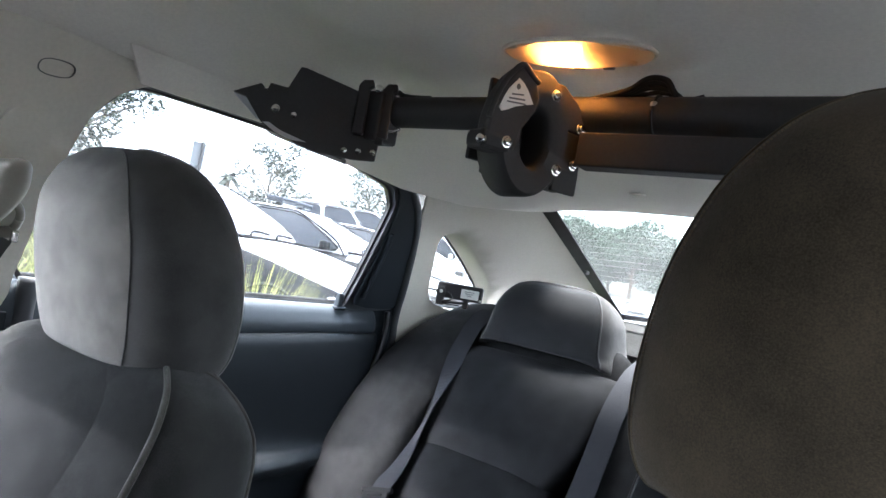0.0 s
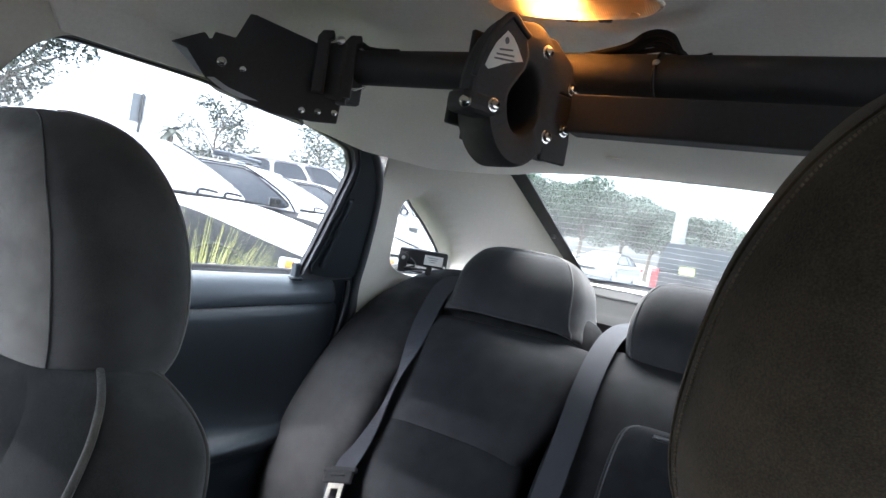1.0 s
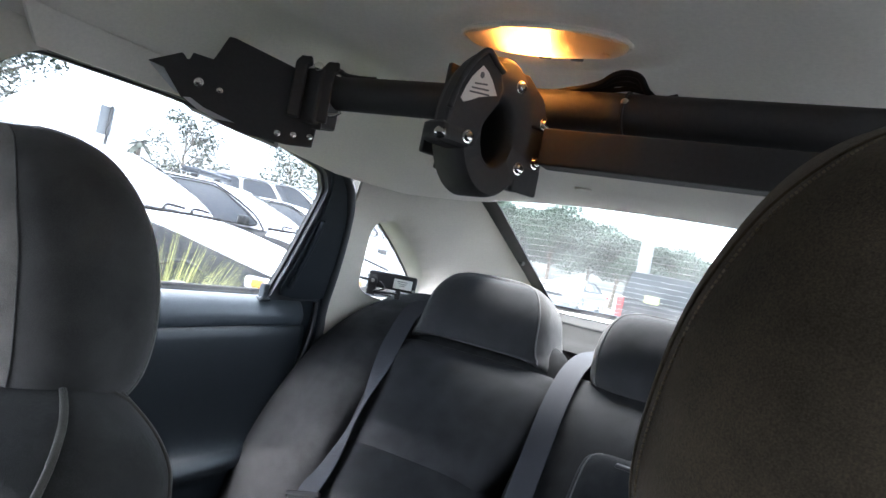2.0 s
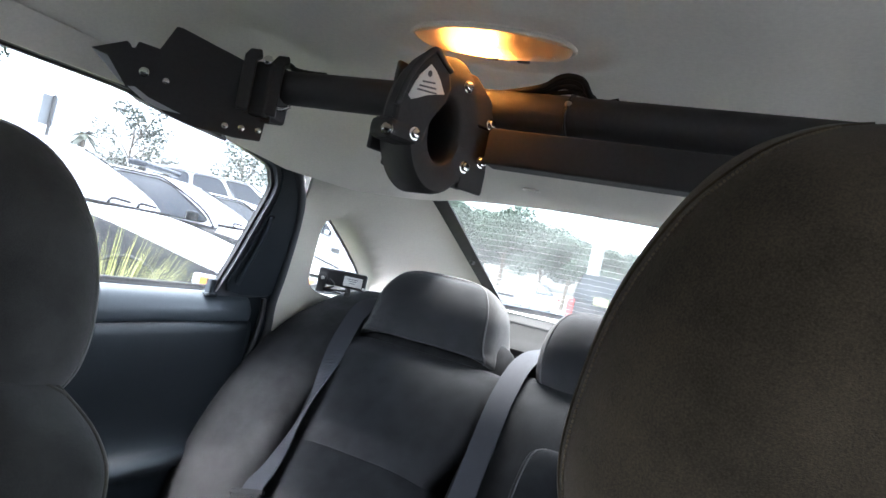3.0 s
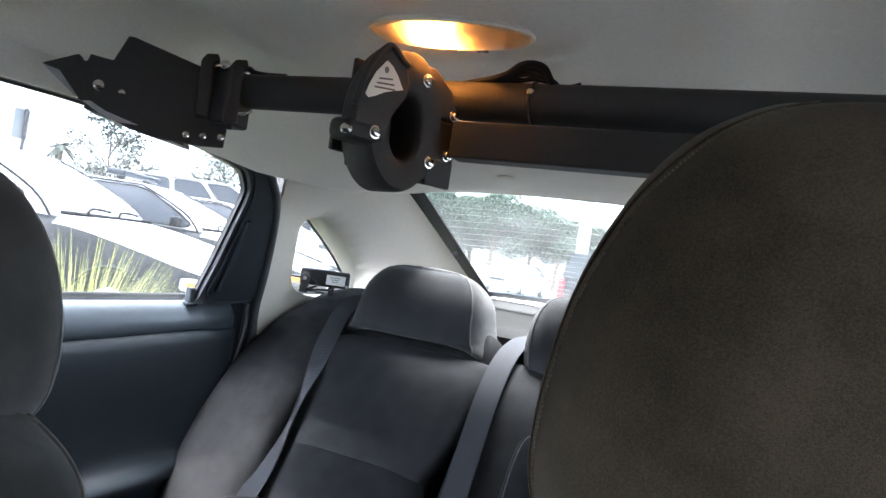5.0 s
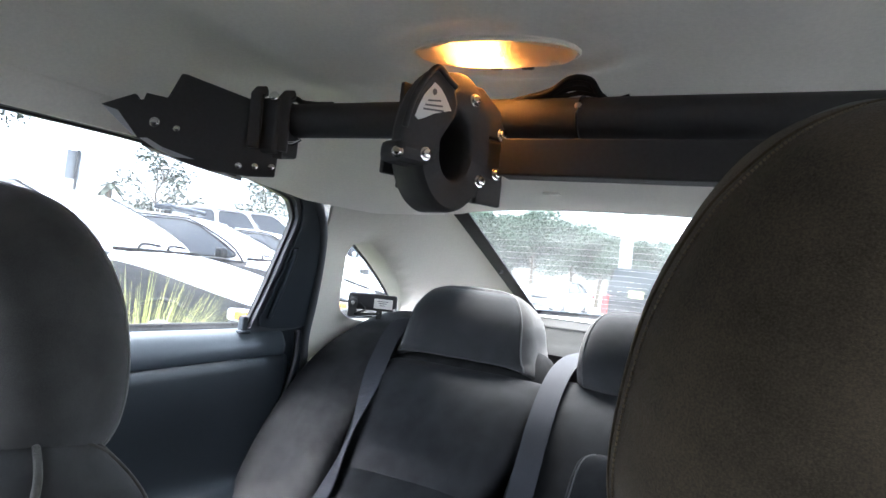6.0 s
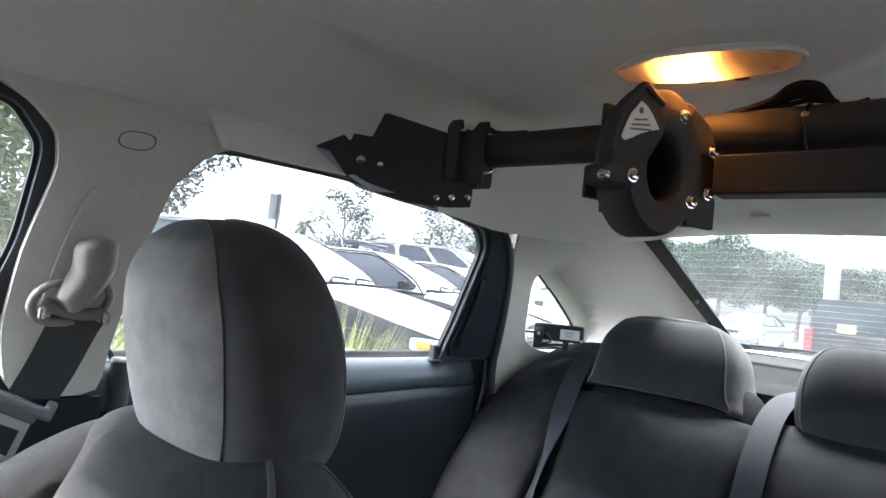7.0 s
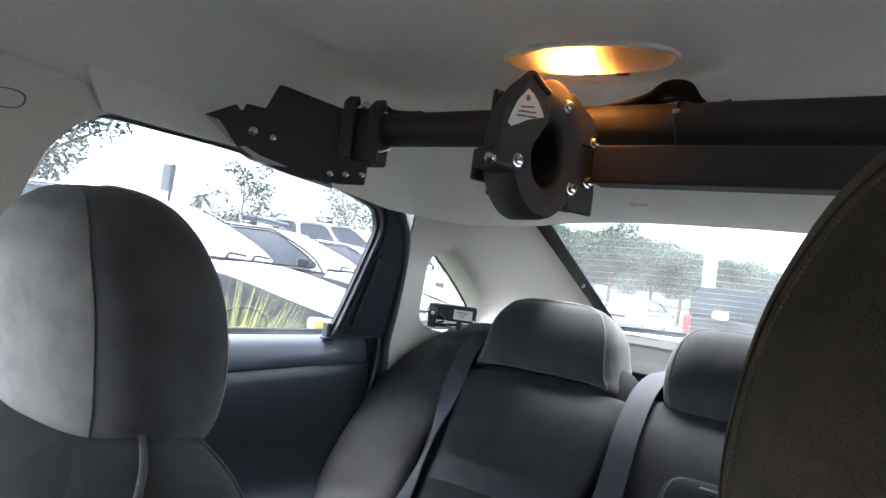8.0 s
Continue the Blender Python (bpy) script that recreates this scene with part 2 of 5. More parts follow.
    pts = [Vector(p) for p in (spline(path, n) if n else path)]
    verts, faces, up = [], [], Vector((0.13, 0.21, 0.97))
    for i, p in enumerate(pts):
        d = (pts[min(i + 1, len(pts) - 1)] - pts[max(i - 1, 0)]).normalized()
        a = d.cross(up)
        if a.length < 1e-3:
            a = d.cross(Vector((1, 0, 0)))
        a.normalize()
        b = d.cross(a)
        verts += [p + (a * math.cos(2 * math.pi * j / seg) + b * math.sin(2 * math.pi * j / seg)) * r for j in range(seg)]
    for i in range(len(pts) - 1):
        faces += [(i * seg + j, i * seg + (j + 1) % seg, (i + 1) * seg + (j + 1) % seg, (i + 1) * seg + j) for j in range(seg)]
    faces += [tuple(range(seg)), tuple(range(len(verts) - seg, len(verts)))]
    return link(name, verts, faces, mat, parent, label=label)


def ribbon(name, path, sides, width, thick, mat, parent=None, n=40, label=""):
    """Flat strap along a path; sides gives the direction across the strap at each point."""
    pts, acr = spline(path, n), spline(sides, n)
    verts, faces = [], []
    for i in range(n):
        p, s = Vector(pts[i]), Vector(acr[i]).normalized()
        d = (Vector(pts[min(i + 1, n - 1)]) - Vector(pts[max(i - 1, 0)])).normalized()
        nn = d.cross(s).normalized()
        s = nn.cross(d).normalized()
        for a, b in ((-1, -1), (1, -1), (1, 1), (-1, 1)):
            verts.append(p + s * (a * width / 2) + nn * (b * thick / 2))
    for i in range(n - 1):
        faces += [(i * 4 + j, i * 4 + (j + 1) % 4, i * 4 + 4 + (j + 1) % 4, i * 4 + 4 + j) for j in range(4)]
    faces += [(0, 1, 2, 3), tuple(range(n * 4 - 4, n * 4))]
    return link(name, verts, faces, mat, parent, smooth=False, label=label)


def patch(name, outer, holes, lift, thick, mat, parent=None, step=0.03, label="", away=None):
    """Panel with openings: 2D outline and holes, filled with a net, lifted into space by lift(u, v), given thickness along away(u, v)."""
    from mathutils.geometry import delaunay_2d_cdt
    def dense(loop):
        out = []
        for i, p in enumerate(loop):
            q = loop[(i + 1) % len(loop)]
            k = max(1, int(math.dist(p, q) / step))
            out += [(p[0] + (q[0] - p[0]) * j / k, p[1] + (q[1] - p[1]) * j / k) for j in range(k)]
        return out
    def inside(p, loop):
        odd = False
        for i in range(len(loop)):
            (x1, y1), (x2, y2) = loop[i - 1], loop[i]
            if (y1 > p[1]) != (y2 > p[1]) and p[0] < (x2 - x1) * (p[1] - y1) / (y2 - y1) + x1:
                odd = not odd
        return odd
    def clear(p, loop):
        return min(math.dist(p, q) for q in loop) > step * 0.45
    loops = [dense(outer)] + [dense(h) for h in holes]
    pts, edges = [], []
    for lp in loops:
        s = len(pts)
        pts += lp
        edges += [(s + i, s + (i + 1) % len(lp)) for i in range(len(lp))]
    xs, ys = [p[0] for p in loops[0]], [p[1] for p in loops[0]]
    u = min(xs) + step / 2
    while u < max(xs):
        v = min(ys) + step / 2
        while v < max(ys):
            p = (u, v)
            if inside(p, loops[0]) and not any(inside(p, h) for h in loops[1:]) and all(clear(p, lp) for lp in loops):
                pts.append(p)
            v += step
        u += step
    vs, _, fs, *_ = delaunay_2d_cdt([Vector(p) for p in pts], edges, [], 0, 1e-6)
    keep = []
    for f in fs:
        c = (sum(vs[i][0] for i in f) / len(f), sum(vs[i][1] for i in f) / len(f))
        if inside(c, loops[0]) and not any(inside(c, h) for h in loops[1:]):
            keep.append(tuple(f))
    front = [Vector(lift(*v)) for v in vs]
    if thick == 0:
        return link(name, front, keep, mat, parent, label=label)
    norm = [Vector((0, 0, 0)) for _ in vs]
    for f in keep:
        nrm = (front[f[1]] - front[f[0]]).cross(front[f[2]] - front[f[0]])
        for i in f:
            norm[i] += nrm
    k, verts = len(vs), list(front)
    for i in range(k):
        a = Vector(away) if away else (norm[i].normalized() if norm[i].length else Vector((0, 0, 1)))
        verts.append(front[i] + a * thick)
    faces = list(keep) + [tuple(k + i for i in reversed(f)) for f in keep]
    count = {}
    for f in keep:
        for i in range(len(f)):
            e = (f[i], f[(i + 1) % len(f)])
            count[e] = True
    for a, b in list(count):
        if (b, a) not in count:
            faces.append((b, a, k + a, k + b))
    return auto_smooth(link(name, verts, faces, mat, parent, label=label), 40)


class Sweep:
    """Soft body: rounded-box sections strung on a path in the y-z plane. Rows: xc, y, z, half width, half thickness."""
    def __init__(self, rows, n=36, seg=48, power=3.2, front_power=0):
        self.rows, self.seg, self.power, self.front_power, self.skew = spline(rows, n), seg, power, front_power or power, None

    def lean(self, f):
        """Degrees by which the inner front seam moves round the body at a share f of its height."""
        return self.skew[0] + self.skew[1] * (f - 0.5) + self.skew[2] * (f - 0.5) ** 2 if self.skew else 0.0

    def turned(self, i, j):
        """Angle of column j in row i: columns near the inner seam follow its lean."""
        th = 360.0 * j / self.seg
        near = max(0.0, 1 - abs((th - 318.75 + 180) % 360 - 180) / 70.0)
        return radians(th + near * self.lean(i / len(self.rows)))

    def at(self, i, th, grow=0.0):
        r = self.rows
        i = max(0, min(len(r) - 1, i))
        xc, y, z, hw, ht = r[i]
        a, b = r[max(i - 1, 0)], r[min(i + 1, len(r) - 1)]
        d = np.array([0, b[1] - a[1], b[2] - a[2]])
        d /= np.linalg.norm(d)
        back = np.array([0, d[2], -d[1]])
        c, s = math.cos(th), math.sin(th)
        e = 2 / (self.power if s > 0 else self.front_power)
        u, v = math.copysign(abs(c) ** e, c) * (max(hw, 1e-4) + grow), math.copysign(abs(s) ** e, s) * (max(ht, 1e-4) + grow)
        return np.array([xc, y, z]) + np.array([1, 0, 0]) * u + back * v

    def mesh(self, name, mat, parent=None, label="", front=None, top=999):
        n, seg = len(self.rows), self.seg
        verts = [self.at(i, self.turned(i, j)) for i in range(n) for j in range(seg)]
        faces = [(i * seg + j, i * seg + (j + 1) % seg, (i + 1) * seg + (j + 1) % seg, (i + 1) * seg + j) for i in range(n - 1) for j in range(seg)]
        faces += [tuple(range(seg)), tuple(range((n - 1) * seg, n * seg))]
        ob = link(name, verts, faces, mat, parent, label=label, mats=(front,) if front else ())
        if front:
            for poly in ob.data.polygons:
                j = min(poly.vertices) % seg
                th = math.degrees(2 * math.pi * (j + 0.5) / seg)
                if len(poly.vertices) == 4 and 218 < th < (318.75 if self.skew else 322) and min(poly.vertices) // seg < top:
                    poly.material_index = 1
        return ob

    def panel_seam(self, name, i0, top, r, mat, parent, grow=0.0):
        """Piping round the front panel: up one edge, across the top and down the other."""
        a, b = radians(218), radians(322)
        path = [self.at(i, a, grow) for i in range(i0, top - 2)] + [self.at(top - 1, a + 0.12, grow)] + [self.at(top, a + (b - a) * k / 14, grow) for k in range(2, 13)]
        path += [self.at(top - 1, b - 0.12, grow)] + [self.at(i, b, grow) for i in range(top - 3, i0 - 1, -1)]
        return tube(name, [tuple(p) for p in path], r, mat, parent, seg=6)

    def seam(self, name, th, i0, i1, r, mat, parent, grow=0.0):
        n = len(self.rows)
        return tube(name, [self.at(i, th + radians(self.lean(i / n)), grow) for i in range(i0, i1)], r, mat, parent, seg=6)


def stitches(name, body, th, i0, i1, mat, parent, every=2):
    """A row of short thread dashes laid along a soft body's seam."""
    bms = []
    pts = [Vector(p) for p in spline([tuple(body.at(i, th, 0.0004)) for i in range(i0, i1)], (i1 - i0) * 7)]
    for a, b in zip(pts[::every], pts[1::every]):
        d = b - a
        if d.length < 1e-5:
            continue
        bms.append(cyl(0.0007, d.length * 1.2, toward((a + b) / 2, d), 5))
    return part(name, merge(*bms), mat, parent)


def smooth01(a, b, v):
    t = max(0.0, min(1.0, (v - a) / (b - a)))
    return t * t * (3 - 2 * t)


# ---- the cabin shell: x across, y towards the boot, z above the asphalt ----
def side_x(z):
    """Half width of the cabin's side at a height: straight below the belt line, leaning in above it."""
    return 0.70 if z < 0.945 else 0.70 - 0.45 * (z - 0.945)


LAMP_X, LAMP_Y, LAMP_TURN = -0.0075, 0.7245, radians(7.5)


def lamp_axes(x, y):
    """A roof point in the dome lamp's own axes."""
    c, s_ = math.cos(LAMP_TURN), math.sin(LAMP_TURN)
    return (x - LAMP_X) * c + (y - LAMP_Y) * s_, (y - LAMP_Y) * c - (x - LAMP_X) * s_


def roof_z(x, y):
    a = abs(x)
    z = 1.342 - 0.078 * smooth01(0.70, 1.42, y) - 0.07 * smooth01(0.1, -0.5, y)
    if a < 0.33:
        z -= 0.012 * (a / 0.33) ** 2
    else:
        z -= 0.012 + 0.070 * ((a - 0.33) / 0.24) ** 1.5
    # shallow trough along each side, fading out towards the rear
    z += 0.020 * smooth01(0.25, 0.335, a) * (1 - smooth01(0.36, 0.55, a)) * (1 - smooth01(0.75, 1.05, y))
    u, v = lamp_axes(x, y)
    ring = math.hypot(u / 0.130, v / 0.072)
    rim = math.hypot(u / 0.088, v / 0.040)
    return z - 0.0065 * math.exp(-((ring - 1.0) / 0.15) ** 2) - 0.003 * (1 - smooth01(1.0, 1.35, rim))


def pillar_x(y, z):
    """Half width on the rear pillar: the side wall turning in towards the rear glass."""
    s = (y - 1.44) * -0.348 + (z - 1.25) * -0.938
    base = side_x(z) if z > 0.945 else 0.70
    return 0.395 + (base - 0.395) * smooth01(-0.02, 0.15, s) ** 0.8


ceiling_edge = [(-0.30, -0.16), (-0.52, -0.15), (-0.572, -0.10), (-0.575, 0.6), (-0.575, 0.95), (-0.555, 1.12), (-0.50, 1.29), (-0.42, 1.42), (-0.385, 1.452),
                (-0.2, 1.432), (0, 1.424)]
ceiling_loop = ceiling_edge + [(-x, y) for x, y in reversed(ceiling_edge[:-1])]
lamp_hole = [(LAMP_X + 0.0832 * math.cos(a * 0.2618) * math.cos(LAMP_TURN) - 0.0354 * math.sin(a * 0.2618) * math.sin(LAMP_TURN),
              LAMP_Y + 0.0832 * math.cos(a * 0.2618) * math.sin(LAMP_TURN) + 0.0354 * math.sin(a * 0.2618) * math.cos(LAMP_TURN)) for a in range(24)]
ceiling = patch("ceiling", ceiling_loop, [lamp_hole], lambda x, y: (x, y, roof_z(x, y)), 0.012, HEADLINER, step=0.014, away=(0, 0, 1))
tagged(ceiling, "grey-beige cloth headliner of a car, gently vaulted", "headliner", kind="structure")
roof = patch("roof", [(-0.60, -0.18), (-0.60, 1.25), (-0.42, 1.50), (0.42, 1.50), (0.60, 1.25), (0.60, -0.18)], [],
             lambda x, y: (x, y, roof_z(x, y) + 0.045), 0.004, BLACK_METAL, step=0.06, away=(0, 0, 1))
tagged(roof, "dark painted steel car roof panel", "car roof", kind="structure")

floor = part("floor", rbox((1.5, 3.2, 0.03), (0, 0.75, 0.27), 0.005), CARPET)
tagged(floor, "dark carpeted car floor", "car floor", kind="structure")

REAR_WINDOW = [(0.488, 0.935), (0.49, 1.10), (0.502, 1.19), (0.54, 1.248), (0.76, 1.252), (0.990, 1.241), (1.118, 1.220), (1.156, 1.184), (1.167, 1.03), (1.168, 0.935)]
REAR_FRAME = [(0.44, 0.939), (0.44, 1.20), (0.49, 1.272), (0.76, 1.276), (1.02, 1.262), (1.12, 1.250), (1.183, 1.226), (1.239, 1.184), (1.279, 1.123), (1.326, 1.021), (1.352, 0.939)]
FRONT_WINDOW = [(-0.42, 0.947), (-0.20, 1.17), (-0.02, 1.238), (0.20, 1.255), (0.316, 1.248), (0.352, 1.21), (0.352, 1.10), (0.320, 0.947)]
FRONT_FRAME = [(-0.55, 0.947), (-0.25, 1.215), (0.0, 1.27), (0.26, 1.276), (0.355, 1.262), (0.376, 1.20), (0.372, 1.10), (0.345, 0.947)]
QUARTER_HOLE = rounded([(1.376, 1.164), (1.352, 1.149), (1.365, 1.120), (1.410, 1.04), (1.438, 0.995), (1.487, 0.972), (1.584, 0.960), (1.690, 0.956), (1.742, 0.985), (1.649, 1.052), (1.514, 1.111), (1.43, 1.145)], 4, 0.4)
QUARTER_PANE = rounded([(1.425, 1.160), (1.385, 1.152), (1.388, 1.12), (1.43, 1.04), (1.455, 0.985), (1.50, 0.967), (1.60, 0.962), (1.75, 0.965), (1.785, 0.985), (1.695, 1.038), (1.565, 1.100), (1.475, 1.138)], 4, 0.4)


def door(number, sx, frame_loop, window_loop, label, y0, y1):
    d = thing("door_%d" % number, label, "car door", kind="structure", at=(sx * 0.70, (y0 + y1) / 2, 0.4))
    off = Matrix.Translation(-d.location)
    def put(ob):
        ob.data.transform(off)
        return ob
    side = lambda y, z: (sx * side_x(z), y, z)
    put(patch("window_frame", rounded(frame_loop, 4, 0.25), [rounded(window_loop, 4, 0.2)], side, 0.016, RUBBER, d, away=(sx, 0, 0), label="black window frame"))
    put(patch("weather_seal", rounded([(y + 0.0, z) for y, z in window_loop], 4, 0.2),
              [rounded([(y + (0.005 if y < (y0 + y1) / 2 else -0.005), z + (0.006 if z < 1.0 else -0.003)) for y, z in window_loop], 4, 0.2)],
              lambda y, z: (sx * (side_x(z) + 0.010), y, z), 0.010, BLACK_PLASTIC, d, away=(sx, 0, 0)))
    pane = put(patch("pane", rounded(window_loop, 4, 0.2), [], lambda y, z: (sx * (side_x(z) + 0.016), y, z), 0, PANE if sx < 0 else LIGHT_CUT_PANE, d, step=0.08))
    # Left panes let all light in; the right ones block most of it.
    pane.visible_shadow = sx > 0
    # door card: rolled top, lighter band, crease, lower field with a moulded pull
    prof = [(0.735, 0.942), (0.712, 0.946), (0.700, 0.940), (0.694, 0.928), (0.690, 0.905), (0.690, 0.888), (0.694, 0.883)]
    low = [(0.695, 0.880), (0.684, 0.872), (0.682, 0.80), (0.683, 0.72), (0.681, 0.665), (0.672, 0.648), (0.655, 0.640), (0.645, 0.628), (0.648, 0.612), (0.672, 0.600), (0.684, 0.560), (0.690, 0.35), (0.735, 0.34)]
    ny = 24
    for nm, pr, mat, lab in (("belt_band", prof, DOOR_BAND, "slate grey vinyl top band"), ("door_card", low, DOOR_DARK, "charcoal moulded lower panel")):
        pts = spline(pr, 40)
        verts, faces = [], []
        for j in range(ny):
            y = y0 + (y1 - y0) * j / (ny - 1)
            rise = 0.010 * smooth01(y0 + 0.3, y1, y)
            arm = 1.0 - 0.75 * smooth01(y1 - 0.28, y1 - 0.06, y)
            for x, z in pts:
                xx = x
                if nm == "door_card" and 0.59 < z < 0.68:
                    xx = 0.683 + (x - 0.683) * arm
                end = 0.02 * smooth01(y1 - 0.03, y1, y)
                verts.append((sx * (xx + end), y, z + rise * smooth01(0.80, 0.87, z) * (1 - smooth01(0.90, 0.925, z))))
        k = len(pts)
        for j in range(ny - 1):
            faces += [(j * k + i, j * k + i + 1, (j + 1) * k + i + 1, (j + 1) * k + i) for i in range(k - 1)]
        ob = put(link(nm, verts, faces, mat, d, label=lab))
        so = ob.modifiers.new("thickness", "SOLIDIFY")
        so.thickness, so.offset = 0.006, 0.0
    put(patch("jamb", [(y0 - 0.03, 0.34), (y0 - 0.03, 0.940), (y1 + 0.12, 0.940), (y1 + 0.12, 0.34)], [], lambda y, z: (sx * 0.742, y, z), 0.01, RUBBER, d, step=0.2, away=(sx, 0, 0)))
    put(part("outer_skin", rbox((0.01, y1 - y0 + 0.03, 0.62), (sx * 0.80, (y0 + y1) / 2, 0.64), 0.003), BLACK_METAL, d, "dark painted outer skin"))
    put(part("sill_cap", rbox((0.085, y1 - y0 + 0.10, 0.012), (sx * 0.768, (y0 + y1) / 2 + 0.04, 0.929), 0.003), RUBBER, d))
    return d, put


for sx, numbers in ((-1, (1, 2)), (1, (3, 4))):
    d, put = door(numbers[0], sx, REAR_FRAME, REAR_WINDOW, "closed charcoal rear car door with a window", 0.455, 1.300)
    put(part("lock_knob", merge(rbox((0.014, 0.016, 0.034), (sx * 0.700, 1.150, 0.960), 0.003), rbox((0.024, 0.032, 0.008), (sx * 0.702, 1.150, 0.944), 0.0035)), DOOR_DARK, d, "black door lock knob"))
    # fixed black sail panel behind the glass, with a raised rib, and the door's rear edge seal
    put(patch("sail_panel", rounded([(1.176, 0.95), (1.178, 1.03), (1.170, 1.170), (1.135, 1.222), (1.04, 1.247), (1.03, 1.262), (1.12, 1.250), (1.19, 1.226), (1.243, 1.182), (1.283, 1.12), (1.328, 1.02), (1.348, 0.95)], 3, 0.3), [],
              lambda y, z: (sx * (side_x(z) - 0.006), y, z), 0.008, DOOR_DARK, d, away=(sx, 0, 0), step=0.04, label="black plastic sail panel"))
    put(tube("rib", [(sx * (side_x(z) - 0.008), y, z) for y, z in ((1.20, 0.975), (1.196, 1.03), (1.188, 1.10), (1.18, 1.125))], 0.006, DOOR_DARK, d, n=12))
    put(tube("edge_seal", [(sx * x, y, z) for x, y, z in ((0.566, 1.08, 1.258), (0.574, 1.17, 1.228), (0.594, 1.230, 1.182), (0.622, 1.274, 1.12), (0.665, 1.320, 1.02), (0.70, 1.350, 0.93), (0.70, 1.348, 0.84), (0.70, 1.275, 0.72), (0.70, 1.155, 0.55))], 0.012, RUBBER, d, n=40, label="black rubber door seal"))
    put(patch("rear_jamb", [(1.27, 0.965), (1.345, 0.965), (1.362, 0.92), (1.358, 0.84), (1.29, 0.70), (1.17, 0.52), (1.06, 0.52), (1.18, 0.8), (1.22, 0.95)], [], lambda y, z: (sx * 0.700, y, z), 0.006, DOOR_DARK, d, step=0.05, away=(sx, 0, 0), label="black door jamb"))
    put(patch("frame_filler", [(0.98, 1.258), (1.12, 1.226), (1.20, 1.20), (1.26, 1.12), (1.31, 1.01), (1.33, 0.94), (1.38, 0.94), (1.38, 1.0), (1.345, 1.08), (1.33, 1.16), (1.32, 1.25), (1.27, 1.32), (1.18, 1.34), (0.98, 1.32)], [], lambda y, z: (sx * (side_x(z) + 0.022), y, z), 0.006, RUBBER, d, step=0.05, away=(sx, 0, 0)))
    put(tube("card_edge", [(sx * 0.688, y, z) for y, z in ((1.306, 0.945), (1.310, 0.90), (1.300, 0.84), (1.27, 0.76), (1.19, 0.62), (1.12, 0.52))], 0.006, BLACK_PLASTIC, d, n=24))
    d2, put = door(numbers[1], sx, FRONT_FRAME, FRONT_WINDOW, "closed charcoal front car door with a window", -0.50, 0.395)

    # middle pillar: upper pale trim flaring into the roof, dark lower trim
    bp = thing("middle_pillar", "grey-beige plastic pillar trim between two car doors", "pillar trim", kind="structure", at=(sx * 0.70, 0.42, 0.4))
    off = Matrix.Translation(-bp.location)
    loop = [(0.380, 0.908), (0.357, 0.99), (0.355, 1.09), (0.368, 1.185), (0.358, 1.224), (0.325, 1.25), (0.26, 1.274), (0.66, 1.274), (0.60, 1.256), (0.552, 1.246), (0.520, 1.222), (0.500, 1.186), (0.490, 1.112), (0.488, 1.0), (0.488, 0.908)]
    o = patch("upper_trim", rounded(loop, 3, 0.25), [], lambda y, z: (sx * (side_x(z) - 0.010 - 0.010 * math.exp(-((y - 0.425) / 0.05) ** 2)), y, z), 0.02, TRIM, bp, step=0.02, away=(sx, 0, 0))
    o.data.transform(off)
    o = patch("lower_trim", [(0.376, 0.906), (0.36, 0.60), (0.34, 0.35), (0.50, 0.35), (0.49, 0.60), (0.488, 0.906)], [], lambda y, z: (sx * (0.682 - 0.008 * math.exp(-((y - 0.425) / 0.05) ** 2)), y, z), 0.02, DOOR_DARK, bp, step=0.03, away=(sx, 0, 0), label="dark charcoal lower trim")
    o.data.transform(off)
    o = tube("rear_seal", [(sx * 0.690, 0.512, z) for z in (0.35, 0.6, 0.8, 0.92, 0.955)], 0.014, RUBBER, bp, n=12)
    o.data.transform(off)
    o = patch("airbag_mark", rounded([(0.417, 1.219), (0.417, 1.240), (0.459, 1.243), (0.459, 1.222)], 5, 0.45), [rounded([(0.4182, 1.2202), (0.4182, 1.2388), (0.4578, 1.2418), (0.4578, 1.2232)], 5, 0.45)],
              lambda y, z: (sx * (side_x(z) - 0.0208), y, z), 0.002, GREY_PLASTIC, bp, step=0.01, away=(sx, 0, 0), label="oval moulded badge outline")
    o.data.transform(off)

    # rear pillar with the quarter opening
    rp = thing("rear_pillar", "pale grey-beige plastic rear pillar trim around a small quarter window", "pillar trim", kind="structure", at=(sx * 0.62, 1.6, 1.0))
    off = Matrix.Translation(-rp.location)
    loop = [(1.06, 1.295), (1.10, 1.275), (1.182, 1.246), (1.236, 1.194), (1.281, 1.126), (1.330, 1.021), (1.358, 0.935), (1.364, 0.87), (1.50, 0.87), (1.90, 0.80), (2.06, 0.985), (2.06, 1.02), (1.44, 1.250), (1.36, 1.285)]
    o = patch("pillar_skin", loop, [QUARTER_HOLE], lambda y, z: (sx * pillar_x(y, z), y, z), 0.006, TRIM, rp, step=0.022, away=(sx, 0, 0))
    o.data.transform(off)
    # funnel-shaped reveal from the trim's opening out to the glass
    verts, faces, kk, rows_ = [], [], len(QUARTER_HOLE), 9
    for q in range(rows_):
        f = q / (rows_ - 1)
        for (yi, zi), (yo, zo) in zip(QUARTER_HOLE, QUARTER_PANE):
            xi, xo = pillar_x(yi, zi), side_x(zo) + 0.052
            w = f ** 1.4
            verts.append((sx * (xi + (xo - xi) * f ** 0.8), yi + (yo - yi) * w, zi + (zo - zi) * w))
    for q in range(rows_ - 1):
        faces += [(q * kk + i, q * kk + (i + 1) % kk, (q + 1) * kk + (i + 1) % kk, (q + 1) * kk + i) for i in range(kk)]
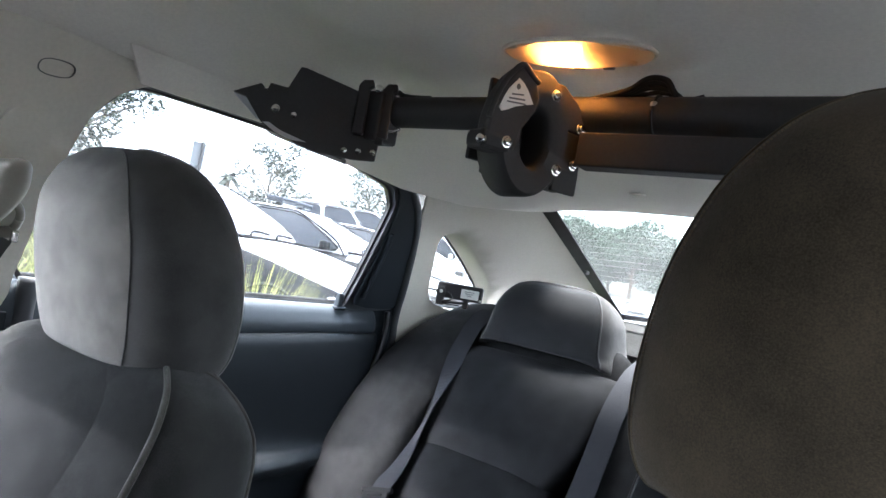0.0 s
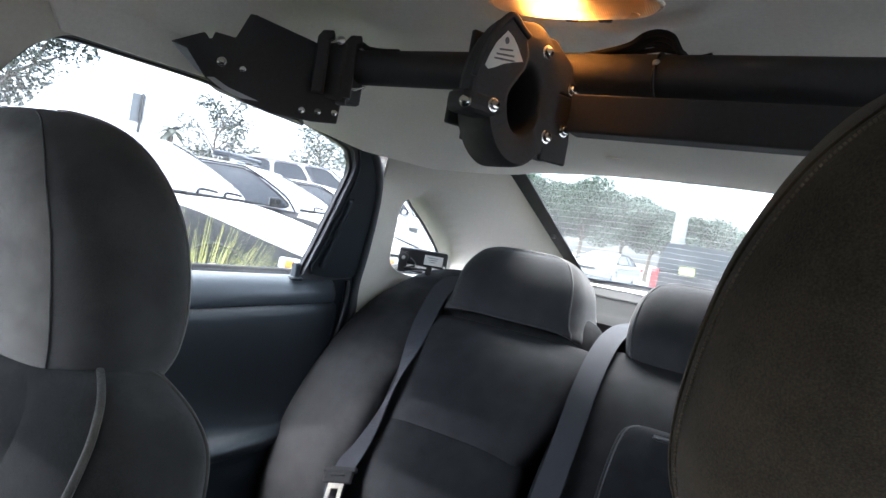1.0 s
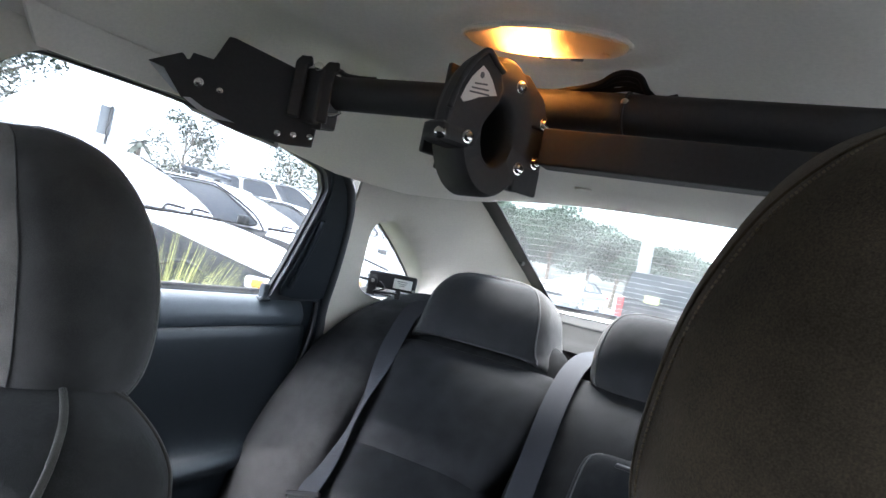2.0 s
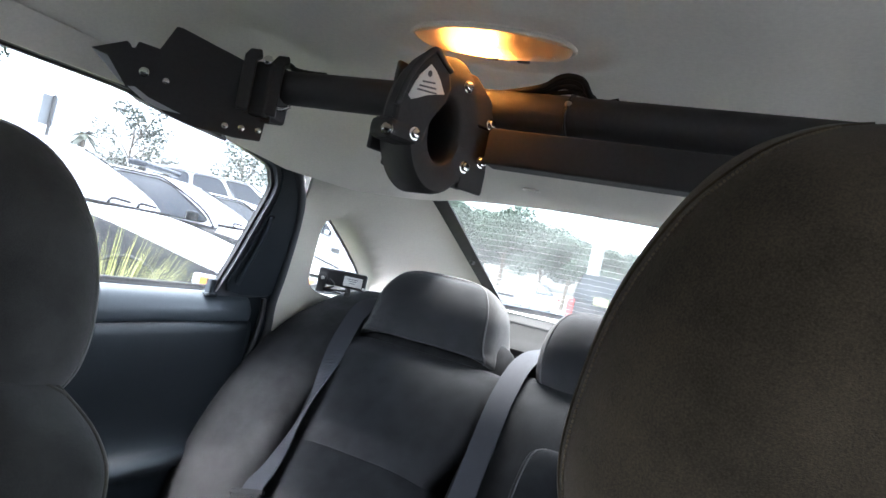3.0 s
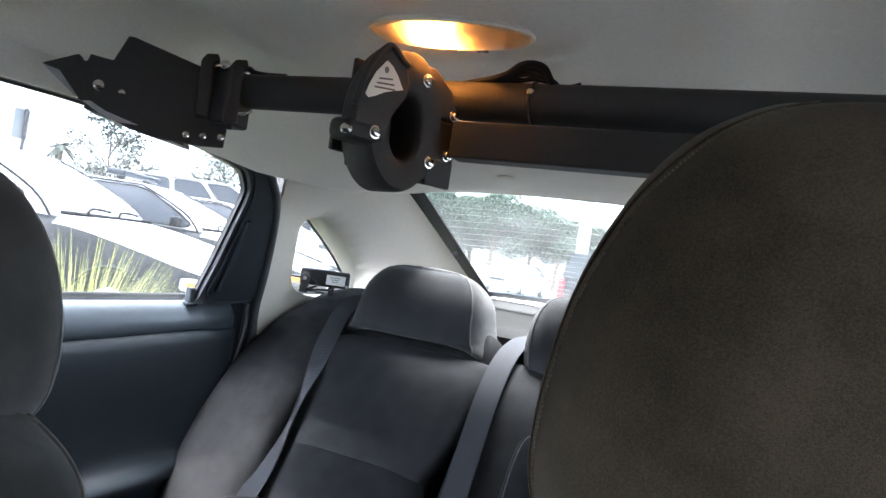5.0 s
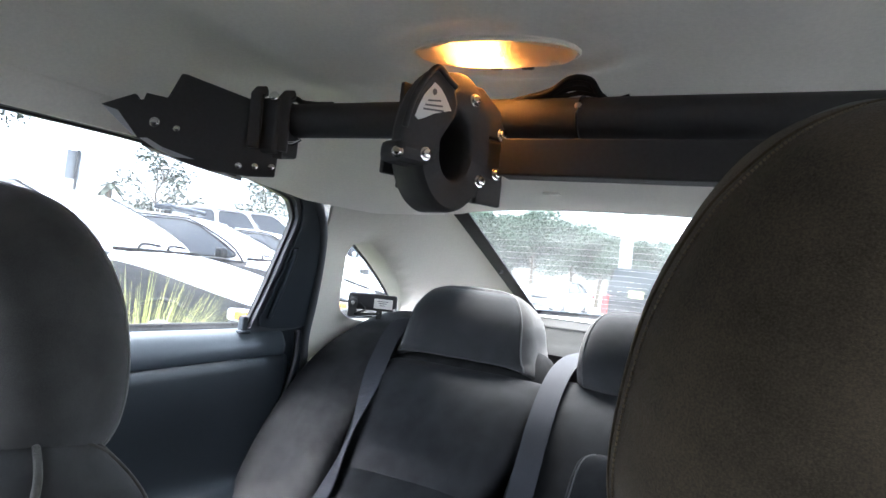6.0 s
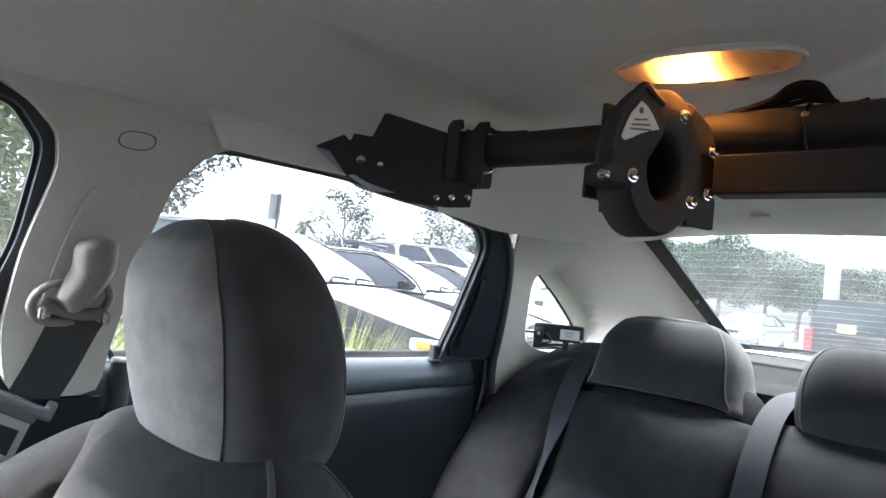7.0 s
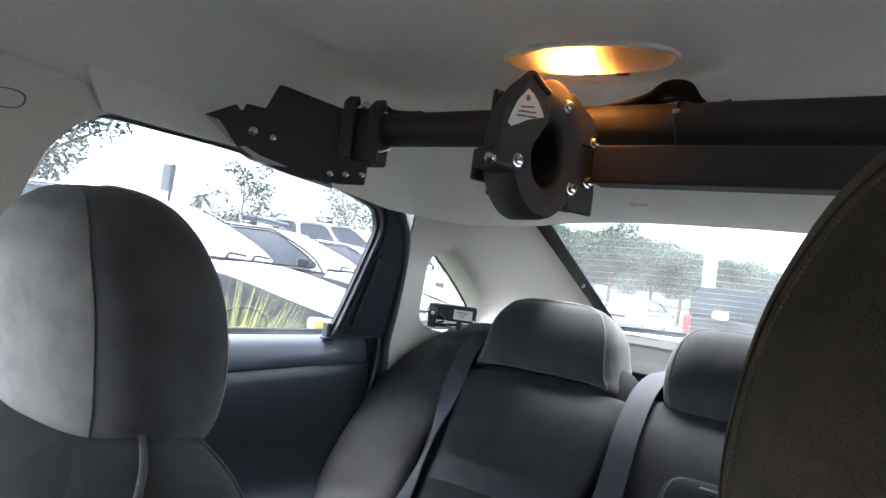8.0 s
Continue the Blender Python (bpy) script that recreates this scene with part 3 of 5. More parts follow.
    o = link("window_reveal", verts, faces, TRIM, rp)
    o.data.transform(off)
    win = thing("window_%d" % (2 if sx < 0 else 3), "small triangular quarter window in the rear pillar", "car window", kind="structure", at=(sx * 0.70, 1.5, 1.05))
    off = Matrix.Translation(-win.location)
    o = patch("pane", QUARTER_PANE, [], lambda y, z: (sx * (side_x(z) + 0.052), y, z), 0, QUARTER_PANE_GLASS, win, step=0.05)
    o.data.transform(off)
    o = tube("seal", [(sx * (side_x(z) + 0.05), y, z) for y, z in QUARTER_PANE + QUARTER_PANE[:1]], 0.005, RUBBER, win, seg=8)
    o.data.transform(off)

    lip = patch("roof_lip", [(0.545, 1.2475), (0.76, 1.2515), (0.99, 1.2400), (1.10, 1.2225), (1.16, 1.232), (1.16, 1.285), (0.50, 1.285)], [], lambda y, z: (sx * (side_x(z) - 0.012 - 0.7 * max(0.0, z - 1.250)), y, z), 0.006, HEADLINER, step=0.03, away=(sx, 0, 0))
    tagged(lip, "cloth-covered lower edge of the headliner above the door", "headliner edge", kind="structure")
    lip = patch("roof_lip", [(-0.25, 1.20), (-0.02, 1.241), (0.20, 1.256), (0.27, 1.250), (0.30, 1.285), (-0.25, 1.285)], [], lambda y, z: (sx * (side_x(z) - 0.012), y, z), 0.006, HEADLINER, step=0.03, away=(sx, 0, 0))
    tagged(lip, "cloth-covered lower edge of the headliner above the door", "headliner edge", kind="structure")

# rear glass, its black border, heater wires and the shelf
rear = thing("window_1", "sloping rear car window with thin heater wires", "car window", kind="structure", at=(0, 1.75, 1.14))
off = Matrix.Translation(-rear.location)


def rear_glass(u, v):
    """u: -1 to 1 across, v: 0 top to 1 bottom."""
    return (u * (0.41 + 0.025 * v), 1.436 + 0.62 * v - 0.012 * (1 - u * u) * (1 - v), 1.258 - 0.237 * v + 0.012 * (1 - u * u))


pane = patch("pane", [(-1, 0), (1, 0), (1, 1), (-1, 1)], [], rear_glass, 0, REAR_PANE, rear, step=0.1)
pane.visible_shadow = False
pane.data.transform(off)
for s in (-1, 1):
    o = patch("border", [(s * 0.895, -0.02), (s * 1.06, -0.02), (s * 1.06, 1.02), (s * 0.895, 1.02)], [], lambda u, v: Vector(rear_glass(u, v)) - Vector((0, 0, 0.006)), 0.004, CABLE, rear, step=0.05, away=(0, 0, 1), label="black ceramic border")
    o.data.transform(off)
    o = part("clip", rbox((0.008, 0.022, 0.010), Vector(rear_glass(s * 0.94, 0.50)) - Vector((0, 0, 0.012)), 0.002), BLACK_PLASTIC, rear)
    o.data.transform(off)
for v0, v1, nm in ((0.955, 1.02, "lower_border"), (-0.02, 0.012, "upper_border")):
    o = patch(nm, [(-1, v0), (1, v0), (1, v1), (-1, v1)], [], lambda u, v: Vector(rear_glass(u, v)) - Vector((0, 0, 0.004)), 0.003, RUBBER if v0 < 0.5 else DOOR_BAND, rear, step=0.04, away=(0, 0, 1))
    o.data.transform(off)
for i in range(17):
    v = 0.08 + i * 0.052
    o = tube("heater_wire", [Vector(rear_glass(u / 6, v)) - Vector((0, 0, 0.003)) for u in range(-6, 7)], 0.00011, WIRE, rear, seg=4)
    o.data.transform(off)

shelf = patch("rear_shelf", [(-0.62, 1.56), (0.62, 1.56), (0.60, 1.85), (0.44, 2.075), (-0.44, 2.075), (-0.60, 1.85)], [], lambda x, y: (x, y, 0.955 + 0.03 * smooth01(1.85, 2.06, y)), 0.02, SHELF, step=0.05, away=(0, 0, -1))
tagged(shelf, "pale grey felt-covered parcel shelf below the rear window", "parcel shelf", kind="structure")
ledge = part("shelf_trim", rbox((0.92, 0.035, 0.030), (0, 2.055, 0.997), 0.006), LEDGE)
tagged(ledge, "pale plastic trim strip at the foot of the rear glass", "trim", kind="structure")
for nm, sx in (("wall_left", -1), ("wall_right", 1)):
    o = patch(nm, [(-0.56, 0.28), (-0.56, 0.94), (1.36, 0.94), (1.75, 0.985), (2.08, 0.985), (2.08, 0.28)], [], lambda y, z: (sx * 0.815, y, z), 0.01, BLACK_METAL, step=0.2, away=(sx, 0, 0))
    tagged(o, "dark painted car body side below the windows", "car body", kind="structure")
    o = patch("side_rail", [(-0.55, 1.262), (1.46, 1.262), (1.46, 1.33), (-0.55, 1.33)], [], lambda y, z: (sx * (0.60 - 0.18 * smooth01(1.1, 1.46, y)), y, z), 0.01, BLACK_METAL, step=0.1, away=(sx, 0, 0))
    tagged(o, "dark painted roof rail above the car windows", "roof rail", kind="structure")
back = part("wall_back", rbox((1.36, 0.03, 0.68), (0, 1.70, 0.61), 0.004), CARPET)
tagged(back, "dark bulkhead panel behind the rear seat", "wall", kind="structure")
front = part("wall_front", rbox((1.66, 0.03, 0.70), (0, -0.58, 0.62), 0.004), DOOR_DARK)
tagged(front, "plain dark dashboard wall closing the cabin", "wall", kind="structure")
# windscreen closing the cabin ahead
screen = thing("window_4", "laminated windscreen closing the cabin's front, mostly covered by an added sheet", "car window", kind="structure", at=(0, -0.58, 1.12))
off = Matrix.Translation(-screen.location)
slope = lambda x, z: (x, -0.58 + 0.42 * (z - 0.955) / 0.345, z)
o = patch("pane", [(-0.64, 0.965), (0.64, 0.965), (0.57, 1.29), (-0.57, 1.29)], [], slope, 0, PANE, screen, step=0.2)
o.visible_shadow = False
o.data.transform(off)
# Added light blocker: hides the windscreen except one slit on the passenger side.
o = patch("border", [(-0.84, 0.955), (0.84, 0.955), (0.70, 1.35), (-0.70, 1.35)], [[(-0.58, 1.07), (-0.43, 1.07), (-0.43, 1.27), (-0.54, 1.27)]], lambda x, z: Vector(slope(x, z)) + Vector((0, 0.006, 0)), 0.004, DOOR_DARK, screen, step=0.1, away=(0, 1, 0), label="added dark sheet blocking windscreen light")
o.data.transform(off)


# ---- front seats ----
def front_seat(xc, label, lift):
    inner = 1 if xc < 0 else -1
    seat = thing("passenger_seat" if xc < 0 else "driver_seat", label, "car seat", "front seats", at=(xc, 0.30, 0.285))
    off = Matrix.Translation(-seat.location)
    def put(ob):
        ob.data.transform(off)
        return ob
    back = Sweep([(xc, 0.33, 0.46, 0.225, 0.05), (xc - inner * 0.010, 0.36, 0.52, 0.236, 0.068), (xc - inner * 0.012, 0.40, 0.65, 0.240, 0.078), (xc - inner * 0.013, 0.455, 0.78, 0.239, 0.078), (xc - inner * 0.012, 0.487, 0.855, 0.222, 0.074),
                  (xc - inner * 0.012, 0.500, 0.895, 0.195, 0.064), (xc - inner * 0.012, 0.507, 0.920, 0.145, 0.044), (xc - inner * 0.008, 0.509, 0.932, 0.09, 0.020), (xc, 0.51, 0.935, 0.03, 0.006)], 44, 72, 4.2)
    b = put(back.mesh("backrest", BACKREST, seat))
    # raised centre panel and its welt
    panel = Sweep([(xc - inner * 0.02, 0.317, 0.47, 0.150, 0.03), (xc - inner * 0.02, 0.35, 0.60, 0.165, 0.045), (xc - inner * 0.02, 0.405, 0.76, 0.170, 0.046), (xc - inner * 0.02, 0.445, 0.865, 0.155, 0.040), (xc - inner * 0.02, 0.468, 0.915, 0.11, 0.022), (xc - inner * 0.02, 0.474, 0.924, 0.05, 0.008)], 30, 40, 3.0)
    put(panel.mesh("centre_panel", BACKREST, seat, "grey velour centre panel"))
    side_ = (lambda d: radians(d)) if inner > 0 else (lambda d: radians(180 - d))
    put(tube("welt", [tuple(back.at(i, side_(-37 - 8 * max(0.0, (36 - i) / 20) ** 1.3), 0.0012)) for i in range(8, 42)], 0.0036, SEAT, b, seg=6))
    put(back.seam("piping", side_(24), 4, 40, 0.0021, SEAT, b, 0.0008))
    put(back.seam("piping", side_(37), 4, 40, 0.0016, THREAD, b, 0.0006))
    # stitched yoke seam over the inner shoulder
    yoke = []
    for k in range(19):
        f = 36.0 - 3.6 * (k / 18) ** 1.5
        th = side_(-36 + 60 * k / 18)
        yoke.append(tuple(back.at(int(f), th, 0.0006) * (1 - f % 1) + back.at(int(f) + 1, th, 0.0006) * (f % 1)))
    put(tube("yoke_seam", yoke, 0.0020, SEAT, b, seg=6))
    # forward-curving bolster on the door side
    wing = Sweep([(xc - inner * 0.215, 0.235, 0.46, 0.045, 0.04), (xc - inner * 0.220, 0.25, 0.52, 0.058, 0.052), (xc - inner * 0.222, 0.285, 0.65, 0.060, 0.054), (xc - inner * 0.220, 0.33, 0.745, 0.058, 0.050), (xc - inner * 0.215, 0.385, 0.81, 0.055, 0.045),
                  (xc - inner * 0.200, 0.44, 0.856, 0.050, 0.036), (xc - inner * 0.180, 0.478, 0.882, 0.042, 0.026), (xc - inner * 0.165, 0.492, 0.892, 0.02, 0.010)], 36, 40, 2.6)
    put(wing.mesh("side_bolster", BACKREST, seat, "velour bolster curving forward"))
    z = lift
    slim = (1, 1, 1.02, 1.04, 1.045, 1.045, 1.04, 1.02, 1, 1) if xc < 0 else (1.0, 1.0, 0.99, 0.985, 0.935, 0.875, 0.83, 0.80, 0.80, 0.8)
    shape = ((0.502, 0.900, 0.050, 0.016), (0.503, 0.905, 0.095, 0.045), (0.505, 0.919, 0.122, 0.062), (0.503, 0.955, 0.134, 0.070), (0.494, 1.005, 0.137, 0.073),
             (0.480, 1.055, 0.132, 0.070), (0.464, 1.098, 0.112, 0.060), (0.453, 1.124, 0.084, 0.042), (0.448, 1.137, 0.050, 0.022), (0.447, 1.141, 0.014, 0.006))
    head = Sweep([(xc - (0.011 if xc < 0 else 0), y - (0.003 if xc < 0 else 0), zz + z, hw * k * (1.02 if xc < 0 else 1), ht) for (y, zz, hw, ht), k in zip(shape, slim)], 44, 96, 3.7, 2.6 if xc < 0 else 2.5)
    head.skew = (-6.0, 34.0, 52.0) if xc < 0 else None
    # Passenger headrest: paler front and darker sides put the left-hand light into colour.
    h = put((head.mesh("headrest", SIDE_VELOUR, seat, "rounded grey velour headrest with piped side panels", SEAT) if xc < 0 else head.mesh("headrest", WARM_LIT_VELOUR, seat, "rounded grey velour headrest, warm lamp light in its colour")))
    for th in ((radians(-41.25),) if xc < 0 else (radians(-14), radians(196))):
        put(head.seam("seam", th, 3, 42, 0.0010, SIDE_VELOUR if xc < 0 else WARM_LIT_VELOUR, h, 0.0002))
    if xc > 0:
        put(stitches("stitching", head, radians(203), 4, 40, TAN_THREAD, h))
    put(head.seam("stitching", radians(40) if xc < 0 else radians(140), 4, 41, 0.0016, PIPING, h, 0.0006))
    for dx in (-0.05, 0.05):
        put(tube("post", [(xc + dx, 0.50, 0.90), (xc + dx, 0.498, 0.94 + z)], 0.006, CHROME, seat))
    cushion = Sweep([(xc, -0.20, 0.40, 0.20, 0.05), (xc, -0.14, 0.41, 0.245, 0.085), (xc, 0.05, 0.40, 0.25, 0.095), (xc, 0.25, 0.39, 0.25, 0.09), (xc, 0.33, 0.39, 0.22, 0.06)], 24, 40, 4)
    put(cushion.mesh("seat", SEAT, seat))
    put(part("base", rbox((0.42, 0.46, 0.06), (xc, 0.08, 0.315), 0.01), BLACK_PLASTIC, seat))
    return seat


front_seat(-0.380, "grey velour passenger car seat with a tall rounded headrest", 0.0)
front_seat(0.328, "grey velour driver's car seat with its headrest raised", 0.060)

# ---- rear seat ----
bench = thing("bench_seat", "dark grey velour rear bench seat with three moulded headrests", "car seat", at=(0, 1.25, 0.285))
off = Matrix.Translation(-bench.location)


def on_bench(ob):
    ob.data.transform(off)
    return ob


base = Sweep([(0, 0.74, 0.37, 0.60, 0.04), (0, 0.78, 0.385, 0.645, 0.085), (0, 0.95, 0.385, 0.655, 0.10), (0, 1.15, 0.37, 0.655, 0.10), (0, 1.28, 0.36, 0.62, 0.06)], 24, 64, 6)
on_bench(base.mesh("seat", REAR_SEAT, bench))
for sx in (-1, 1):
    xc = sx * 0.345
    lower = Sweep([(xc, 1.185, 0.45, 0.155, 0.05), (xc, 1.205, 0.48, 0.170, 0.072), (xc, 1.25, 0.58, 0.175, 0.080), (xc, 1.285, 0.64, 0.172, 0.078), (xc, 1.306, 0.672, 0.165, 0.074), (xc, 1.312, 0.682, 0.15, 0.060)], 24, 56, 4.5)
    on_bench(lower.mesh("lower_backrest", SEAT_INSERT, bench, "dark dimpled velour lower back panel"))
    row = [Vector(lower.at(21, radians(214 + 112 * k / 44), 0.0008)) for k in range(45)]
    holes = merge(*[cyl(0.0022, 0.0012, toward(p, (0, -1, 0.25)), 8) for p in row])
    tagged(on_bench(part("perforation", holes, RUBBER, bench)), "row of dark perforations", kind="stuff")
    upper = Sweep([(xc, 1.302, 0.666, 0.155, 0.060), (xc, 1.308, 0.678, 0.166, 0.075), (xc + 0.014 * -sx, 1.345, 0.74, 0.186, 0.080), (xc + 0.018 * -sx, 1.392, 0.82, 0.190, 0.072), (xc + 0.018 * -sx, 1.426, 0.864, 0.188, 0.050), (xc + 0.018 * -sx, 1.446, 0.885, 0.184, 0.032), (xc + 0.018 * -sx, 1.457, 0.892, 0.17, 0.012)], 28, 72, 7.0)
    u = on_bench(upper.mesh("upper_backrest", SEAT_INSERT, bench, "dark grey velour upper back panel"))
    shoulder = Sweep([(xc, 1.47, 0.80, 0.19, 0.05), (xc, 1.50, 0.86, 0.20, 0.075), (xc, 1.525, 0.915, 0.195, 0.075), (xc, 1.54, 0.945, 0.17, 0.055), (xc, 1.545, 0.955, 0.09, 0.02)], 20, 48, 3.5)
    on_bench(shoulder.mesh("shoulder", REAR_SEAT, bench))
    head = Sweep([(xc - sx * 0.002, 1.464, 0.860, 0.12, 0.030), (xc, 1.486, 0.867, 0.162, 0.076), (xc, 1.504, 0.889, 0.173, 0.100), (xc, 1.514, 0.925, 0.169, 0.104), (xc, 1.514, 0.965, 0.158, 0.100), (xc, 1.516, 1.015, 0.149, 0.086), (xc, 1.519, 1.048, 0.130, 0.066),
                  (xc, 1.523, 1.070, 0.100, 0.042), (xc, 1.525, 1.080, 0.06, 0.018), (xc, 1.526, 1.083, 0.015, 0.004)], 36, 64, 3.6)
    # Rear-window light on the cheeks is painted: pale sides, dark front.
    h = on_bench(head.mesh("headrest", SIDE_VELOUR, bench, "broad moulded headrest, front shade and side light put into its colours", SHADED_VELOUR, 29))
    on_bench(head.panel_seam("piping", 3, 29, 0.0019, THREAD, h, 0.0006))
    on_bench(head.panel_seam("welt", 3, 28, 0.0012, RUBBER, h, 0.0003))
    bol = Sweep([(sx * 0.57, 1.76, 0.930, 0.05, 0.02), (sx * 0.575, 1.72, 0.934, 0.10, 0.060), (sx * 0.590, 1.64, 0.918, 0.105, 0.078), (sx * 0.602, 1.54, 0.884, 0.098, 0.085), (sx * 0.600, 1.425, 0.832, 0.099, 0.092), (sx * 0.599, 1.33, 0.752, 0.100, 0.096),
                 (sx * 0.597, 1.25, 0.65, 0.101, 0.097), (sx * 0.595, 1.19, 0.53, 0.100, 0.092), (sx * 0.594, 1.17, 0.45, 0.085, 0.065)], 40, 48, 3.4)
    on_bench(bol.mesh("side_bolster", REAR_SEAT, bench, "grey velour side bolster beside the door"))

mid = Sweep([(0, 1.20, 0.45, 0.15, 0.05), (0, 1.235, 0.50, 0.160, 0.07), (0, 1.30, 0.64, 0.160, 0.075), (0, 1.385, 0.80, 0.150, 0.064), (0, 1.442, 0.862, 0.138, 0.046), (0, 1.476, 0.888, 0.134, 0.034), (0, 1.492, 0.900, 0.126, 0.020), (0, 1.500, 0.905, 0.11, 0.008)], 34, 64, 5.0)
m_ = on_bench(mid.mesh("centre_backrest", SEAT_INSERT, bench))
on_bench(tube("seam", [tuple(mid.at(int(26 - 7 * f), radians(222 + 14 * f), 0.0004)) for f in (0, 0.2, 0.4, 0.6, 0.8, 1.0)], 0.0009, THREAD, m_, seg=6, n=24))
head = Sweep([(0.026, 1.482, 0.900, 0.08, 0.02), (0.026, 1.482, 0.907, 0.110, 0.045), (0.026, 1.487, 0.945, 0.120, 0.060), (0.026, 1.497, 0.99, 0.119, 0.062), (0.026, 1.508, 1.03, 0.108, 0.054), (0.026, 1.516, 1.056, 0.086, 0.038), (0.026, 1.520, 1.068, 0.052, 0.016), (0.026, 1.521, 1.071, 0.014, 0.004)], 30, 48, 3.0)
# Same painted front shade and lighter sides.
h = on_bench(head.mesh("headrest", SIDE_VELOUR, bench, "narrow moulded centre headrest", SHADED_VELOUR, 23))
on_bench(head.panel_seam("piping", 3, 23, 0.0017, THREAD, h, 0.0006))
arm = Sweep([(0.072, 1.14, 0.47, 0.09, 0.04), (0.072, 1.165, 0.50, 0.103, 0.055), (0.072, 1.235, 0.66, 0.105, 0.058), (0.072, 1.285, 0.755, 0.104, 0.054), (0.072, 1.310, 0.804, 0.096, 0.038), (0.072, 1.318, 0.820, 0.070, 0.014)], 28, 44, 4.6)
a = on_bench(arm.mesh("armrest", SEAT_INSERT, bench, "folded-up grey centre armrest"))
on_bench(arm.seam("piping", radians(-42), 2, 26, 0.0014, THREAD, a, 0.0005))
on_bench(arm.seam("piping", radians(222), 2, 26, 0.0014, THREAD, a, 0.0005))
on_bench(part("pull_tab", rbox((0.03, 0.014, 0.006), (0.05, 1.262, 0.823), 0.002), BLACK_PLASTIC, a))

# ---- ceiling lamp ----
lamp = thing("ceiling_lamp", "oval car dome lamp, lit warm amber", "ceiling lamp", at=(LAMP_X, LAMP_Y, 1.3355))
lamp.rotation_euler = (0, 0, LAMP_TURN)
LW, LD = 0.168, 0.072


def oval(k, n=36):
    return [(math.copysign(abs(math.cos(2 * math.pi * i / n)) ** 0.95, math.cos(2 * math.pi * i / n)) * LW / 2 * k, math.copysign(abs(math.sin(2 * math.pi * i / n)) ** 0.95, math.sin(2 * math.pi * i / n)) * LD / 2 * (1.15 * k - 0.15)) for i in range(n)]


rim = patch("housing", oval(1.012), [oval(0.995)], lambda x, y: (x, y, -0.0005), 0.011, HEADLINER, lamp, step=0.02, away=(0, 0, 1), label="grey-beige surround")
tray = patch("reflector", oval(1.02), [], lambda x, y: (x, y, 0.010), 0.002, PAPER, lamp, step=0.02, away=(0, 0, 1), label="white reflector tray")
cover = patch("lens", oval(1.0), [], lambda x, y: (x, y, -0.0005 - 0.0135 * max(0.0, 1 - (x / (LW / 2)) ** 2) ** 0.6 * max(0.0, 1 - (y / (LD / 2)) ** 2) ** 0.75), 0, LENS, lamp, step=0.006, label="ribbed frosted lens")
bulb = part("bulb", cyl(0.0055, 0.030, Matrix.Translation((-0.010, 0.002, 0.001)) @ Euler((0, radians(90), 0)).to_matrix().to_4x4(), 14, 0.002), BULB, lamp, "glowing tubular bulb", True)
for dx in (-0.041, 0.014):
    wall = prism([(-0.030, 0.010), (0.030, 0.010), (0.026, -0.0005), (0.017, -0.005), (0, -0.0070), (-0.017, -0.005), (-0.026, -0.0005)], 0.002, Matrix(((0, 0, 1, dx), (1, 0, 0, 0), (0, 1, 0, 0), (0, 0, 0, 1))), 0.0)
    part("partition", wall, PAPER, lamp)
tube("bezel", [(x, y, -0.001) for x, y in oval(1.025) + oval(1.025)[:1]], 0.0022, HEADLINER, lamp, seg=8, label="grey-beige moulded bezel")
for k in range(11):
    dx = 0.024 + 0.0045 * k
    part("lens_rib", rbox((0.0012, 0.052 * math.sqrt(max(0.05, 1 - (dx / 0.084) ** 2)), 0.0015), (dx, 0, -0.0085 + 0.010 * (dx / 0.084) ** 2), 0.0004, 1), LENS, lamp)
for dx in (-0.006, 0.028):
    part("switch", rbox((0.014, 0.008, 0.007), (dx, LD / 2 - 0.001, -0.0035), 0.002), BLACK_PLASTIC, lamp)
part("lens_screw", cyl(0.008, 0.002, Matrix.Translation((0.058, 0.008, -0.0085)), 20, 0.001), LENS, lamp, "round moulded boss", True)
glow = new("lamp_light", bpy.data.lights.new("lamp_light", "POINT"))
glow.data.energy, glow.data.color, glow.data.shadow_soft_size = 0.0016, (1.0, 0.36, 0.09), 0.012
glow.location = (-0.014, 0.726, 1.331)

# ---- overhead rack: tube, channel, ring lock and side bracket ----
rack = thing("overhead_rack", "black steel overhead rack with a ring-shaped lock, spanning the roof", "rack", at=(0, 0.785, 1.28))
off = Matrix.Translation(-rack.location)


def on_rack(ob):
    ob.data.transform(off)
    return ob


def bolt(at, way, r, parent, mat=CHROME):
    m = toward(at, way)
    head = cyl(r, r * 0.9, m @ Matrix.Translation((0, 0, r * 0.45)), 16, r * 0.35)
    washer = cyl(r * 1.35, r * 0.3, m, 18, r * 0.08)
    return on_rack(part("bolt", merge(head, washer), mat, parent, smooth=True))


tb = on_rack(tube("tube", [(-0.36, 0.785, 1.282), (0.61, 0.785, 1.282)], 0.0215, BLACK_METAL, rack, seg=28))
auto_smooth(tb, 40)
on_rack(tube("tube_band", [(0.071, 0.785, 1.282), (0.074, 0.785, 1.282)], 0.0222, BLACK_METAL, rack, seg=28))
on_rack(part("channel", rbox((0.605, 0.030, 0.038), (0.3035, 0.763, 1.234), 0.002), BLACK_METAL, rack, "flat black steel channel"))
LM = Matrix(((0.375, 0, 0.927, -0.009), (0.927, 0, -0.375, 0.733), (0, 1, 0, 0), (0, 0, 0, 1))) @ Matrix(((1.06, 0, 0, -0.015), (0, 1.05, 0, -0.071), (0, 0, 1, 0), (0, 0, 0, 1)))
FACE = Vector((0.927, -0.375, 0))


